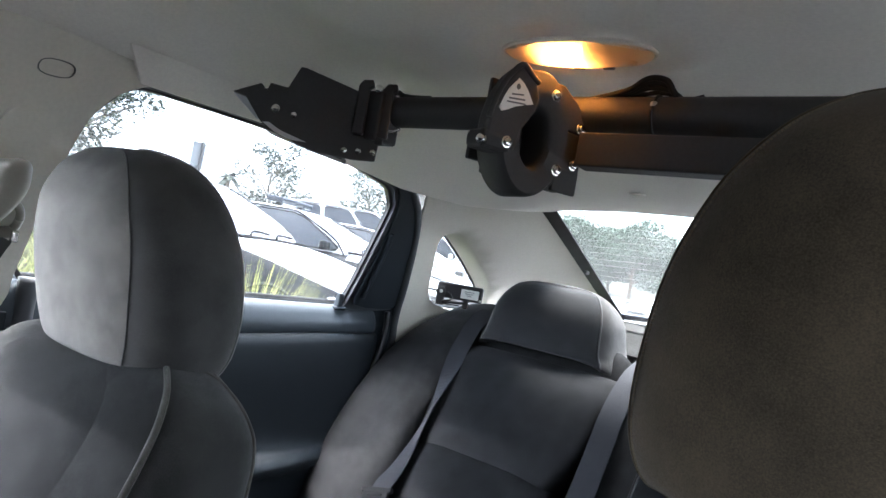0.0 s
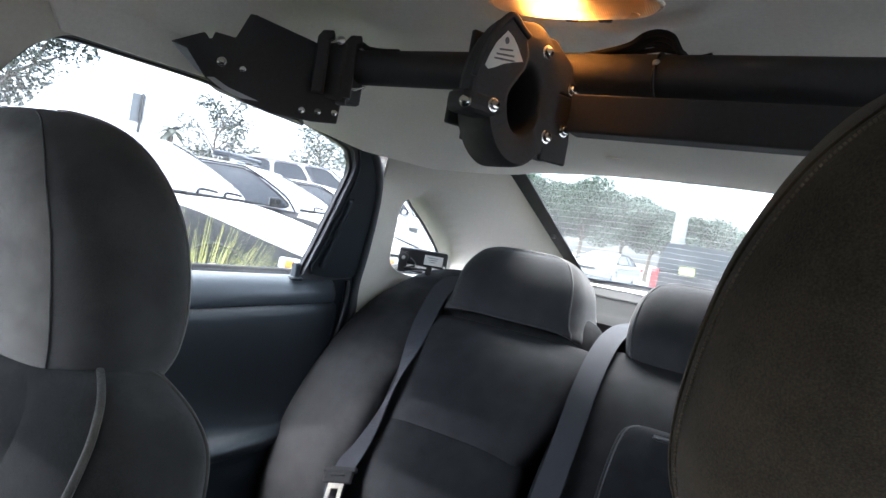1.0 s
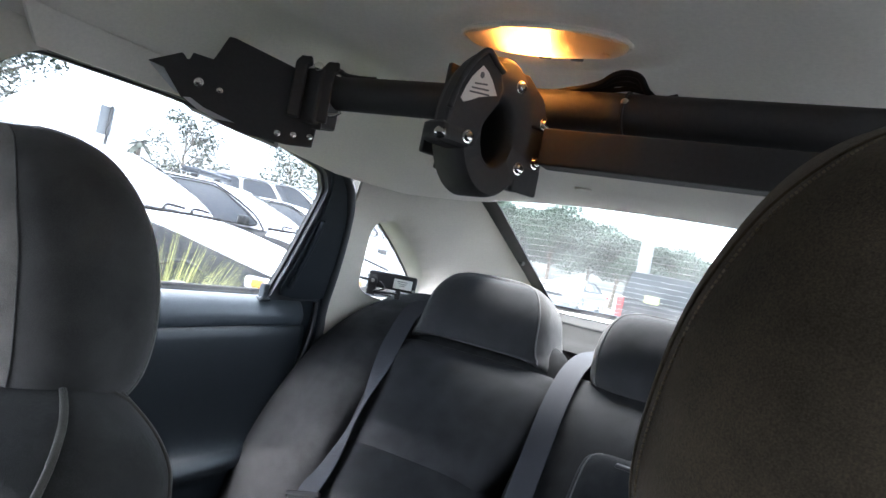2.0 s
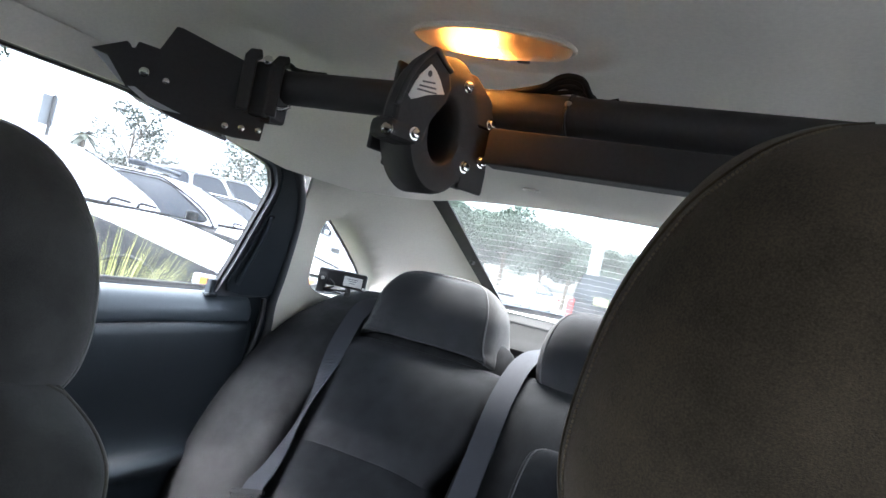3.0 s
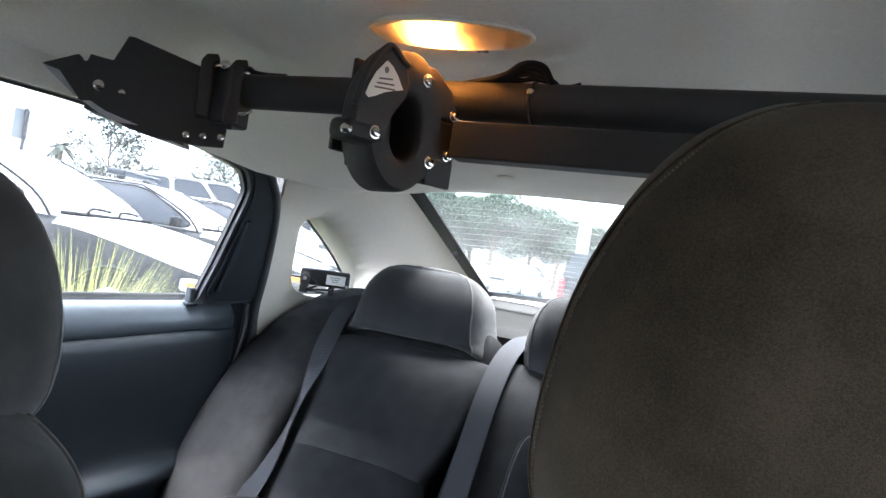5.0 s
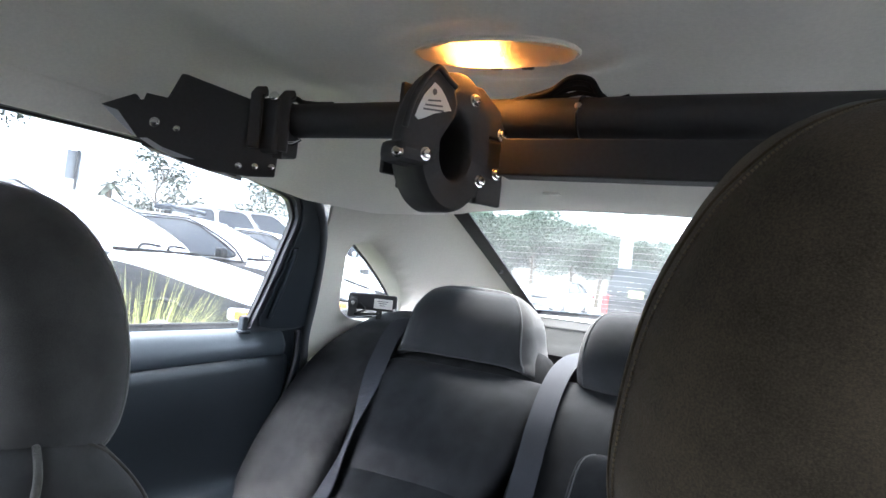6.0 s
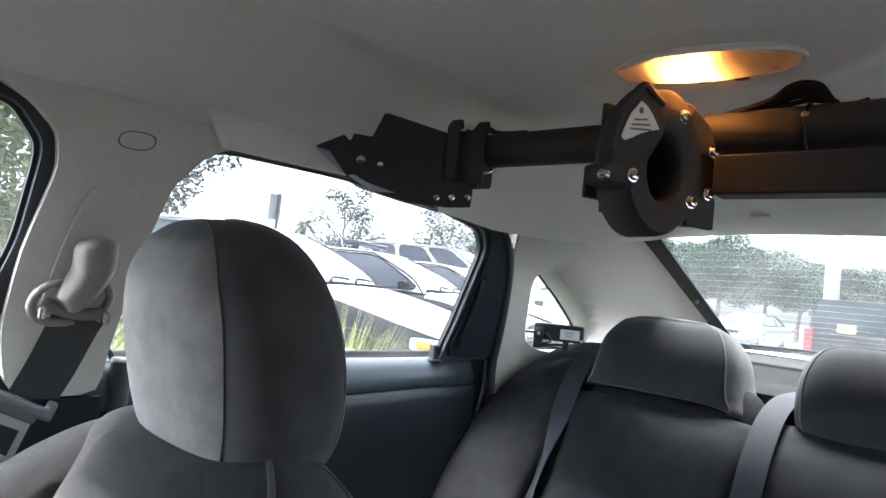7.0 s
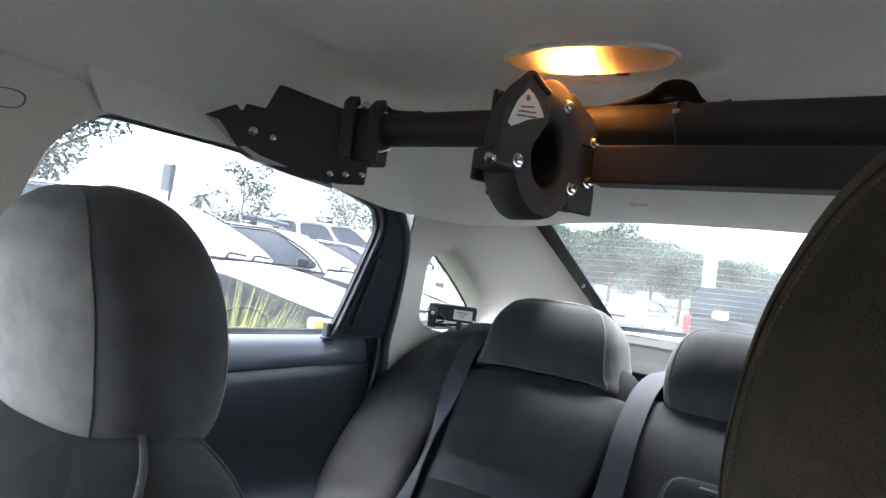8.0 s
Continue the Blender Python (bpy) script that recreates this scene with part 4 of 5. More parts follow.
def lock_box(name, u0, u1, v0, v1, w0, w1, bevel, label=""):
    bm = rbox((u1 - u0, v1 - v0, w1 - w0), ((u0 + u1) / 2, (v0 + v1) / 2, (w0 + w1) / 2), bevel, 3)
    bmesh.ops.transform(bm, matrix=LM, verts=bm.verts)
    return on_rack(auto_smooth(part(name, bm, BLACK_METAL, rack, label), 40))


lock_box("back_plate", -0.0545, 0.05, 1.243, 1.3015, -0.056, -0.050, 0.002, "black steel back plate")
lock_box("lower_plate", -0.0675, 0.05, 1.211, 1.2405, -0.0572, -0.0512, 0.002)
# ring with an upright oval eye
cu, cv = -0.0215, 1.246
prof = [(0.48, -0.046), (0.53, -0.050), (0.90, -0.050), (1.0, -0.044), (1.0, -0.010), (0.985, -0.004), (0.94, 0.0), (0.57, 0.0), (0.51, -0.004), (0.48, -0.012)]
n, k, verts, faces = 64, len(prof), [], []
for i in range(n):
    a = 2 * math.pi * i / n
    for f, w in prof:
        inner = (1.0 - f) / 0.52
        ru, rv = 0.044 * f - 0.005 * inner, 0.066 * f - 0.0027 * inner
        verts.append(LM @ Vector((cu + math.cos(a) * ru, cv - 0.0054 * inner + math.sin(a) * rv, w)))
for i in range(n):
    faces += [(i * k + j, i * k + (j + 1) % k, ((i + 1) % n) * k + (j + 1) % k, ((i + 1) % n) * k + j) for j in range(k)]
ring = on_rack(auto_smooth(link("lock_ring", verts, faces, BLACK_METAL, rack, label="black cast ring lock"), 50))
case = [(-0.0185, 1.290), (-0.0185, 1.297), (-0.006, 1.3065), (0.0135, 1.3075), (0.0255, 1.300), (0.038, 1.292), (0.052, 1.277), (0.053, 1.262), (0.012, 1.262)]
on_rack(auto_smooth(part("lock_case", prism(case, 0.040, LM @ Matrix.Translation((0, 0, -0.051)), 0.002), BLACK_METAL, rack, "black cast lock case"), 40))
lock_box("case_flank", 0.008, 0.053, 1.199, 1.2615, -0.0505, -0.0112, 0.003)
lock_box("eye_backing", -0.048, 0.020, 1.200, 1.290, -0.0565, -0.0505, 0.002)
lock_box("flange", 0.018, 0.0525, 1.195, 1.222, -0.0165, -0.0105, 0.002)
lock_box("hinge_block", -0.088, -0.050, 1.216, 1.236, -0.030, 0.003, 0.007)
# pointed cap with its printed label
arch = [(-0.0835, 1.232), (-0.0835, 1.246), (-0.080, 1.2625), (-0.075, 1.278), (-0.067, 1.293), (-0.054, 1.3065), (-0.041, 1.2995), (-0.031, 1.2945), (-0.0250, 1.280), (-0.0275, 1.266), (-0.034, 1.256), (-0.041, 1.244), (-0.0435, 1.230), (-0.046, 1.220), (-0.083, 1.220)]
cap = on_rack(auto_smooth(part("pointed_cap", prism(arch, 0.020, LM @ Matrix.Translation((0, 0, -0.018)), 0.004), BLACK_METAL, rack, "pointed black cap over the lock"), 40))
on_rack(tube("cap_rim", [LM @ Vector((u, v, 0.002)) for u, v in arch[1:8]], 0.0032, BLACK_METAL, cap, n=30, seg=8))
leaf = [(-0.0745, 1.2575), (-0.0715, 1.2675), (-0.0665, 1.279), (-0.0565, 1.292), (-0.0495, 1.2885), (-0.0430, 1.2825), (-0.0345, 1.2715), (-0.0445, 1.268), (-0.0545, 1.264), (-0.0635, 1.2585), (-0.0705, 1.2550)]
face = LM @ Matrix.Translation((0, 0, 0.0022))
lab = on_rack(part("label", prism(leaf, 0.0008, face, 0.0), PAPER, cap, "white printed label"))
for u0, u1, v0 in ((-0.0665, -0.044, 1.2660), (-0.0650, -0.0455, 1.2700), (-0.0625, -0.048, 1.2745)):
    on_rack(part("print_bar", prism([(u0, v0 - 0.001), (u1, v0 + 0.002), (u1, v0 + 0.0035), (u0, v0 + 0.0005)], 0.0004, face @ Matrix.Translation((0, 0, 0.0008)), 0.0), INK, lab))
on_rack(part("print_mark", prism([(0.0024 * math.cos(a * 0.7) - 0.0560, 1.2835 + 0.0030 * math.sin(a * 0.7)) for a in range(9)], 0.0004, face @ Matrix.Translation((0, 0, 0.0008)), 0.0), INK, lab))
for u, v, w in ((-0.0585, 1.227, 0.003), (0.0115, 1.2148, 0.0), (0.0418, 1.2276, -0.0105), (0.0440, 1.2678, -0.0105), (-0.0050, 1.2893, 0.0)):
    bolt(LM @ Vector((u, v, w)), FACE, 0.0048, rack)
bolt(LM @ Vector((-0.086, 1.2235, -0.001)), LM.to_3x3() @ Vector((-0.8, 0, 0.8)), 0.0042, rack)
bolt(LM @ Vector((-0.047, 1.292, -0.050)), FACE, 0.0022, rack, STEEL)
bolt(LM @ Vector((-0.062, 1.232, -0.0512)), FACE, 0.0020, rack, STEEL)
bolt((0.073, 0.765, 1.290), (0.2, -1, 0.2), 0.0028, rack, STEEL)

# cables on the tube: a loose bundle rising into a loop at the tie
rnd_c = random.Random(7)
loop_path = [(-0.02, 0.786, 1.300), (0.010, 0.778, 1.3035), (0.030, 0.774, 1.306), (0.046, 0.772, 1.310), (0.058, 0.770, 1.318), (0.070, 0.769, 1.321), (0.082, 0.770, 1.316), (0.091, 0.774, 1.306), (0.096, 0.782, 1.297), (0.118, 0.786, 1.304)]
for k, (rise, first, last) in enumerate(((1.0, 0, 10), (0.72, 0, 10), (0.45, 1, 9), (0.2, 2, 9))):
    pts = [(x + rnd_c.uniform(-0.002, 0.002), y + 0.003 * k, 1.303 + (z - 1.303) * (rise if z > 1.303 else 1) + rnd_c.uniform(-0.001, 0.001)) for x, y, z in loop_path[first:last]]
    cable = tube("cable", pts, (0.0034, 0.003, 0.0028, 0.0026)[k], CABLE, None, n=40)
    tagged(cable, "black cable tied along the rack tube", "cable", "rack cables")
tie = tube("cable_tie", [(0.0725, 0.785 + 0.0225 * math.cos(a), 1.282 + 0.0225 * math.sin(a)) for a in [i * 0.393 for i in range(17)]], 0.0016, BLACK_PLASTIC, None, seg=6)
tagged(tie, "black cable tie round the rack tube", "cable tie")

# side bracket: bent plates at the tube's end, leaning along the roof rail
BR = Matrix.Translation((0.246, 0.122, 1.102)) @ Matrix.Scale(0.94, 4) @ Matrix.Translation((-0.246, -0.122, -1.102)) @ Matrix(((-0.797, 0, -0.603, -0.345), (-0.603, 0, 0.797, 0.80), (0, 1, 0, 0), (0, 0, 0, 1))) @ Matrix.Translation((0.0165, -0.0045, 0))
br = thing("side_bracket", "black steel mounting bracket with bolts under the roof rail", "bracket", at=(-0.42, 0.74, 1.27))
off_b = Matrix.Translation(-br.location)


def on_br(ob):
    ob.data.transform(off_b)
    return ob


on_br(auto_smooth(part("main_plate", prism([(-0.019, 1.2157), (0.0136, 1.2124), (0.067, 1.2135), (0.100, 1.220), (0.1575, 1.2431), (0.186, 1.2765), (0.2066, 1.2807), (0.1669, 1.3005), (0.1625, 1.297), (0.1605, 1.2935), (0.1560, 1.294), (0.1535, 1.3033), (0.1267, 1.3009), (0.1131, 1.3349), (0.106, 1.3352), (0.0228, 1.3152), (-0.0235, 1.312)], 0.006, BR, 0.0014), BLACK_METAL, br, "bent black main plate"), 40))
on_br(auto_smooth(part("shelf_plate", prism([(0.155, 1.236), (0.09, 1.221), (0.03, 1.210), (0.03, 1.217), (0.10, 1.230), (0.150, 1.244)], 0.05, BR @ Matrix.Translation((0, 0, 0.0062)), 0.0015), BLACK_METAL, br), 40))
on_br(auto_smooth(part("body_box", prism([(0.0, 1.225), (0.07, 1.232), (0.115, 1.252), (0.118, 1.318), (0.02, 1.308), (0.0, 1.30)], 0.055, BR @ Matrix.Translation((0, 0, 0.0062)), 0.004), BLACK_METAL, br, "black box section"), 40))
on_br(auto_smooth(part("gusset", prism([(0.1632, 1.2495), (0.1697, 1.2495), (0.2105, 1.2823), (0.1880, 1.2823)], 0.004, BR @ Matrix.Translation((0, 0, 0.018)), 0.001), GALVANISED, br, "pale bare steel gusset"), 40))
on_br(auto_smooth(part("edge_strip", prism([(0.1542, 1.2435), (0.1449, 1.2450), (0.1262, 1.2358), (0.0853, 1.2253), (0.1091, 1.2248), (0.1337, 1.2318)], 0.002, BR @ Matrix.Translation((0, 0, -0.0022)), 0.0), GALVANISED, br, "pale bare steel edge strip"), 40))
for u0 in (-0.032, 0.004):
    on_br(auto_smooth(part("clamp_hook", prism([(u0, 1.25), (u0 + 0.016, 1.25), (u0 + 0.018, 1.322), (u0 + 0.012, 1.331), (u0 - 0.002, 1.333), (u0 - 0.004, 1.324), (u0 + 0.002, 1.320)], 0.016, BR @ Matrix.Translation((0, 0, -0.012)), 0.002), BLACK_METAL, br), 40))
on_br(part("clamp_block", rbox((0.050, 0.045, 0.07), (-0.326, 0.770, 1.268), 0.004), BLACK_METAL, br))
out = -(BR.to_3x3() @ Vector((0, 0, 1)))
for u, z, r in ((0.1386, 1.2664, 0.0045), (0.1108, 1.2618, 0.003), (0.0282, 1.2242, 0.003), (0.0073, 1.2263, 0.003), (-0.0143, 1.2285, 0.003)):
    p = BR @ Vector((u, z, -0.001))
    o = part("bolt", merge(cyl(r, r * 0.9, toward(p + out * r * 0.4, out), 14, r * 0.3), cyl(r * 1.35, r * 0.3, toward(p, out), 16, 0.0003)), CHROME, br, smooth=True)
    on_br(o)
p = BR @ Vector((-0.0088, 1.3194, -0.014))
on_br(part("bolt", cyl(0.006, 0.012, toward(p, out), 18, 0.002), CHROME, br, "chrome clamp screw", True))
on_br(tube("wire_clip", [BR @ Vector((u, z, -0.004)) for u, z in ((-0.018, 1.270), (-0.030, 1.264), (-0.042, 1.266), (-0.048, 1.270), (-0.036, 1.262), (-0.02, 1.264))], 0.0018, CHROME, br, n=24, label="bright wire clip"))
on_br(part("side_lug", cyl(0.006, 0.012, toward(BR @ Vector((-0.020, 1.247, 0.0)), (0.8, 0.6, 0)), 14, 0.001), BLACK_METAL, br))
tail = tube("cable", [(-0.335, 0.79, 1.306), (-0.31, 0.785, 1.311), (-0.295, 0.783, 1.305), (-0.275, 0.785, 1.303), (-0.25, 0.787, 1.303)], 0.004, BLACK_PLASTIC, None, n=20)
tagged(tail, "short black cable on the rack tube", "cable")

# headliner button near the rear glass
btn = part("trim_button", merge(cyl(0.016, 0.005, toward((-0.115, 1.262, roof_z(-0.115, 1.262) - 0.001), (0, 0.12, -1)), 24, 0.002)), HEADLINER, None, smooth=True)
tagged(btn, "round cloth-coloured trim button on the headliner", "trim button")

# small monitor camera clipped in the quarter window
cm = thing("mounted_camera", "small black rectangular camera on a U bracket", "camera", at=(-0.641, 1.518, 0.985))
offc = Matrix.Translation(-cm.location)
CP = Matrix.Translation((-0.642, 1.508, 1.013)) @ Euler((0, 0, radians(33))).to_matrix().to_4x4()


def on_cm(ob):
    ob.data.transform(offc)
    return ob


cb = on_cm(auto_smooth(part("body", rbox((0.120, 0.036, 0.040), CP @ Vector((0.012, 0, 0.005)), 0.006, 3, CP.to_3x3()), BLACK_PLASTIC, cm), 40))
lb = on_cm(part("label", rbox((0.046, 0.001, 0.024), CP @ Vector((0.038, -0.0185, 0.003)), 0.0, 1, CP.to_3x3()), PAPER, cb, "white printed label"))
for k in range(3):
    on_cm(part("print_bar", rbox((0.026 - 0.006 * k, 0.0006, 0.0016), CP @ Vector((0.036, -0.0193, 0.009 - 0.005 * k)), 0.0, 1, CP.to_3x3()), INK, lb))
on_cm(part("label_tab", rbox((0.006, 0.0012, 0.006), CP @ Vector((0.066, -0.0185, -0.009)), 0.0, 1, CP.to_3x3()), PAPER, cb))
on_cm(part("bracket", merge(rbox((0.021, 0.003, 0.050), CP @ Vector((-0.036, -0.020, -0.010)), 0.001, 1, CP.to_3x3()), rbox((0.021, 0.003, 0.050), CP @ Vector((-0.036, 0.020, -0.010)), 0.001, 1, CP.to_3x3()), rbox((0.060, 0.041, 0.003), CP @ Vector((-0.014, 0, -0.030)), 0.001, 1, CP.to_3x3()), rbox((0.014, 0.006, 0.026), CP @ Vector((0.030, -0.014, -0.022)), 0.002, 1, CP.to_3x3())), BLACK_METAL, cm))
on_cm(part("knob", cyl(0.0125, 0.005, toward(CP @ Vector((-0.036, -0.0225, 0.0)), CP.to_3x3() @ Vector((0, -1, 0))), 20, 0.0015), BLACK_METAL, cm, "black pivot disc", True))
on_cm(part("pivot_screw", cyl(0.0045, 0.003, toward(CP @ Vector((-0.036, -0.0260, 0.0)), CP.to_3x3() @ Vector((0, -1, 0))), 12, 0.001), STEEL, cm, "steel pivot screw", True))
on_cm(tube("cable", [CP @ Vector(v) for v in ((-0.018, -0.02, 0.0), (-0.005, -0.026, -0.014), (-0.03, -0.026, -0.026), (0.0, -0.022, -0.024), (0.03, -0.016, -0.022))], 0.0028, BLACK_PLASTIC, cm, n=24))
on_cm(tube("lead", [CP @ Vector(v) for v in ((-0.047, 0, 0.0), (-0.075, 0.01, 0.0), (-0.095, 0.03, 0.002))], 0.003, BLACK_PLASTIC, cm, n=10))


# ---- seat belts ----
def strap(name, label, path, sides, width, mat):
    t = thing(name, label, "seat belt", "seat belts", at=path[0])
    o = ribbon("webbing", path, sides, width, 0.0016, mat, t, 90)
    o.data.transform(Matrix.Translation(-Vector(path[0])))
    return t, Matrix.Translation(-Vector(path[0]))


def tongue(t, off_, m, steel=False):
    """Belt tongue: moulded grip with a slot, steel plate with a window."""
    grip = merge(rbox((0.064, 0.012, 0.012), (0, 0, 0.012), 0.004, 3), rbox((0.054, 0.010, 0.026), (0, 0, -0.003), 0.004, 3), rbox((0.030, 0.011, 0.006), (0, -0.002, 0.0), 0.002))
    bmesh.ops.transform(grip, matrix=off_ @ m, verts=grip.verts)
    auto_smooth(part("tongue_grip", grip, CABLE, t, "black moulded tongue grip"), 40)
    plate = merge(rbox((0.030, 0.003, 0.014), (0, 0, -0.020), 0.001), rbox((0.008, 0.003, 0.034), (-0.011, 0, -0.040), 0.001), rbox((0.008, 0.003, 0.034), (0.011, 0, -0.040), 0.001), rbox((0.030, 0.003, 0.010), (0, 0, -0.060), 0.001))
    bmesh.ops.transform(plate, matrix=off_ @ m, verts=plate.verts)
    part("tongue_plate", plate, DULL_STEEL, t, "bare steel latch plate")


t, o_ = strap("rear_belt", "grey rear seat belt hanging slack with its steel tongue",
              [(-0.470, 1.60, 0.968), (-0.500, 1.53, 0.985), (-0.520, 1.455, 0.968), (-0.512, 1.385, 0.905), (-0.492, 1.320, 0.845), (-0.484, 1.268, 0.775), (-0.488, 1.235, 0.715), (-0.488, 1.185, 0.655), (-0.488, 1.134, 0.600), (-0.510, 1.120, 0.50)],
              [(1, 0.1, 0.1), (0.95, 0.2, -0.2), (0.8, -0.3, -0.5), (0.8, -0.3, -0.5), (0.75, -0.5, -0.4), (0.5, -0.8, -0.3), (0.6, -0.7, -0.2), (0.9, -0.3, -0.2), (1, -0.1, 0), (1, 0, 0)], 0.042, WEBBING)
tongue(t, o_, Matrix.Translation((-0.484, 1.128, 0.606)) @ Euler((radians(-38), radians(-14), radians(8))).to_matrix().to_4x4() @ Matrix.Diagonal((1.12, 0.95, 0.95, 1)))
strap("centre_belt", "grey centre seat belt running down the rear backrest",
      [(-0.112, 1.672, 0.962), (-0.116, 1.600, 0.961), (-0.120, 1.530, 0.956), (-0.122, 1.462, 0.937), (-0.118, 1.394, 0.906), (-0.111, 1.322, 0.858), (-0.109, 1.283, 0.805), (-0.111, 1.248, 0.735), (-0.113, 1.212, 0.665), (-0.119, 1.160, 0.555), (-0.122, 1.12, 0.495)],
      [(1, 0, 0)] * 11, 0.047, WEBBING)
guide = part("belt_guide", merge(rbox((0.095, 0.050, 0.010), (-0.095, 1.680, 0.964), 0.004), rbox((0.080, 0.012, 0.020), (-0.095, 1.695, 0.975), 0.003)), BLACK_PLASTIC)
tagged(guide, "black plastic belt guide set in the parcel shelf", "belt guide")

# front belt on the middle pillar: hooded anchor, D-ring, webbing and tongue
fb, o_ = strap("front_belt", "charcoal front seat belt on a grey D-ring with a hooded anchor",
               [(-0.634, 0.432, 1.018), (-0.640, 0.426, 1.000), (-0.664, 0.416, 0.948), (-0.682, 0.406, 0.908), (-0.690, 0.398, 0.870), (-0.675, 0.385, 0.78), (-0.655, 0.36, 0.66), (-0.64, 0.34, 0.52)],
               [(0.2, 0.93, -0.3), (0.2, 0.93, -0.3), (0.15, 0.95, -0.25), (0.1, 0.95, -0.25), (0.1, 0.95, -0.2), (0.1, 0.95, -0.2), (0.1, 0.95, -0.1), (0.1, 0.95, 0)], 0.056, WEBBING_DARK)
hood = Sweep([(-0.581, 0.4195, 1.1130, 0.004, 0.003), (-0.5815, 0.4197, 1.1122, 0.013, 0.011), (-0.583, 0.4203, 1.1095, 0.0205, 0.018), (-0.587, 0.4222, 1.1010, 0.0255, 0.023), (-0.596, 0.426, 1.083, 0.0262, 0.023), (-0.603, 0.424, 1.066, 0.0245, 0.021), (-0.611, 0.416, 1.047, 0.0225, 0.020), (-0.617, 0.409, 1.031, 0.0175, 0.016), (-0.619, 0.406, 1.027, 0.008, 0.007)], 32, 36, 2.3)
o = hood.mesh("anchor_hood", BEIGE, fb, "rounded grey-beige anchor hood")
o.data.transform(o_)
ring_pts = [(-0.628 + 0.014 * math.sin(a), 0.417 + 0.043 * math.cos(a), 1.034 + 0.027 * math.sin(a) * (1 + 0.25 * math.cos(a) ** 2) + 0.004 * math.cos(a)) for a in [2 * math.pi * i / 32 for i in range(33)]]
o = tube("d_ring", ring_pts, 0.0054, BEIGE, fb, seg=10, label="grey moulded D-ring")
o.data.transform(o_)
o = tube("ring_bar", [(-0.630, 0.388, 1.030), (-0.631, 0.410, 1.022), (-0.633, 0.432, 1.018), (-0.634, 0.455, 1.020)], 0.008, BEIGE, fb, n=12)
o.data.transform(o_)
for y, z in ((0.384, 1.019), (0.455, 1.016)):
    o = part("ring_insert", rbox((0.010, 0.009, 0.016), (-0.620, y, z), 0.003), CHROME, fb, "bright steel wear insert")
    o.data.transform(o_)
# moulded grip across the webbing, and the forked steel plate below it
GM = Matrix.Translation((-0.656, 0.388, 0.905)) @ Matrix(((0.10, -0.99, 0.06, 0), (0.90, 0.10, 0.30, 0), (-0.42, -0.08, 0.95, 0), (0, 0, 0, 1)))
grip = merge(rbox((0.074, 0.013, 0.015), (0, 0, 0), 0.005, 3), rbox((0.012, 0.013, 0.024), (0.031, 0, 0.005), 0.004, 3), rbox((0.050, 0.010, 0.014), (-0.004, 0, -0.010), 0.004, 2))
bmesh.ops.transform(grip, matrix=o_ @ GM, verts=grip.verts)
auto_smooth(part("tongue_grip", grip, GREY_PLASTIC, fb, "grey moulded tongue grip"), 40)
plate = merge(rbox((0.008, 0.003, 0.046), (-0.020, 0, -0.040), 0.001), rbox((0.008, 0.003, 0.046), (0.014, 0, -0.040), 0.001), rbox((0.042, 0.003, 0.012), (-0.003, 0, -0.022), 0.001), rbox((0.042, 0.003, 0.010), (-0.003, 0, -0.064), 0.001))
bmesh.ops.transform(plate, matrix=o_ @ GM, verts=plate.verts)
part("tongue_plate", plate, STEEL, fb, "bare steel latch plate")
slide = patch("anchor_slide", rounded([(0.386, 1.005), (0.392, 1.10), (0.404, 1.175), (0.462, 1.180), (0.458, 1.10), (0.452, 1.005)], 4, 0.25), [], lambda y, z: (-(side_x(z) - 0.024), y, z), 0.006, TRIM, fb, step=0.02, away=(-1, 0, 0), label="raised beige slide cover")
slide.data.transform(o_)


# ---- outside: parking lot, cars, planting, sky line ----
ASPHALT = material("pale_worn_paving", (0.22, 0.216, 0.208), 0.9, var=0.25, scale=3, bump=0.5, bump_scale=80, stain=0.1)
TURF = material("turf", (0.07, 0.11, 0.03), 0.95, var=0.35, scale=2, bump=0.6, bump_scale=40, stain=0.1)
WHITE_PAINT = material("white_car_paint", (0.70, 0.71, 0.72), 0.35, var=0.02, scale=3, coat=0.1, spec=0.3)
BLACK_PAINT = material("black_car_paint", (0.006, 0.007, 0.009), 0.3, var=0.05, scale=3, coat=0.0, spec=0.12)
SILVER_PAINT = material("silver_car_paint", (0.22, 0.23, 0.24), 0.35, metal=0.3, var=0.03, scale=3, coat=0.6)
TEAL_GLASS = material("blue_tinted_car_glass", (0.022, 0.028, 0.036), 0.12, var=0.15, scale=3, spec=0.25)
PALE_GLASS = material("pale_green_car_glass", (0.055, 0.078, 0.085), 0.1, var=0.12, scale=3, spec=0.4)
DARK_GLASS = material("dark_car_glass", (0.012, 0.018, 0.022), 0.1, var=0.05, scale=2, spec=0.15)
# Windscreen glass painted pale to imitate the sky's glare on it.
SCREEN = material("glare_white_windscreen", (0.45, 0.47, 0.49), 0.08, var=0.05, scale=2, spec=1.0, coat=1.0)
MATT_BLACK = material("matt_black_trim", (0.0045, 0.0045, 0.005), 0.85, var=0.1, scale=20, spec=0.05)
TYRE = material("tyre_rubber", (0.018, 0.018, 0.018), 0.85, var=0.15, scale=20)
ALLOY = material("alloy", (0.5, 0.5, 0.52), 0.35, metal=0.9, var=0.05)
AMBER = material("amber_lens", (0.85, 0.26, 0.02), 0.2, var=0.05, scale=20)
RED_LENS = material("red_lens", (0.32, 0.03, 0.03), 0.2, var=0.05, scale=20)
CLEAR_LENS = material("clear_lens", (0.65, 0.67, 0.68), 0.12, var=0.05, scale=20)
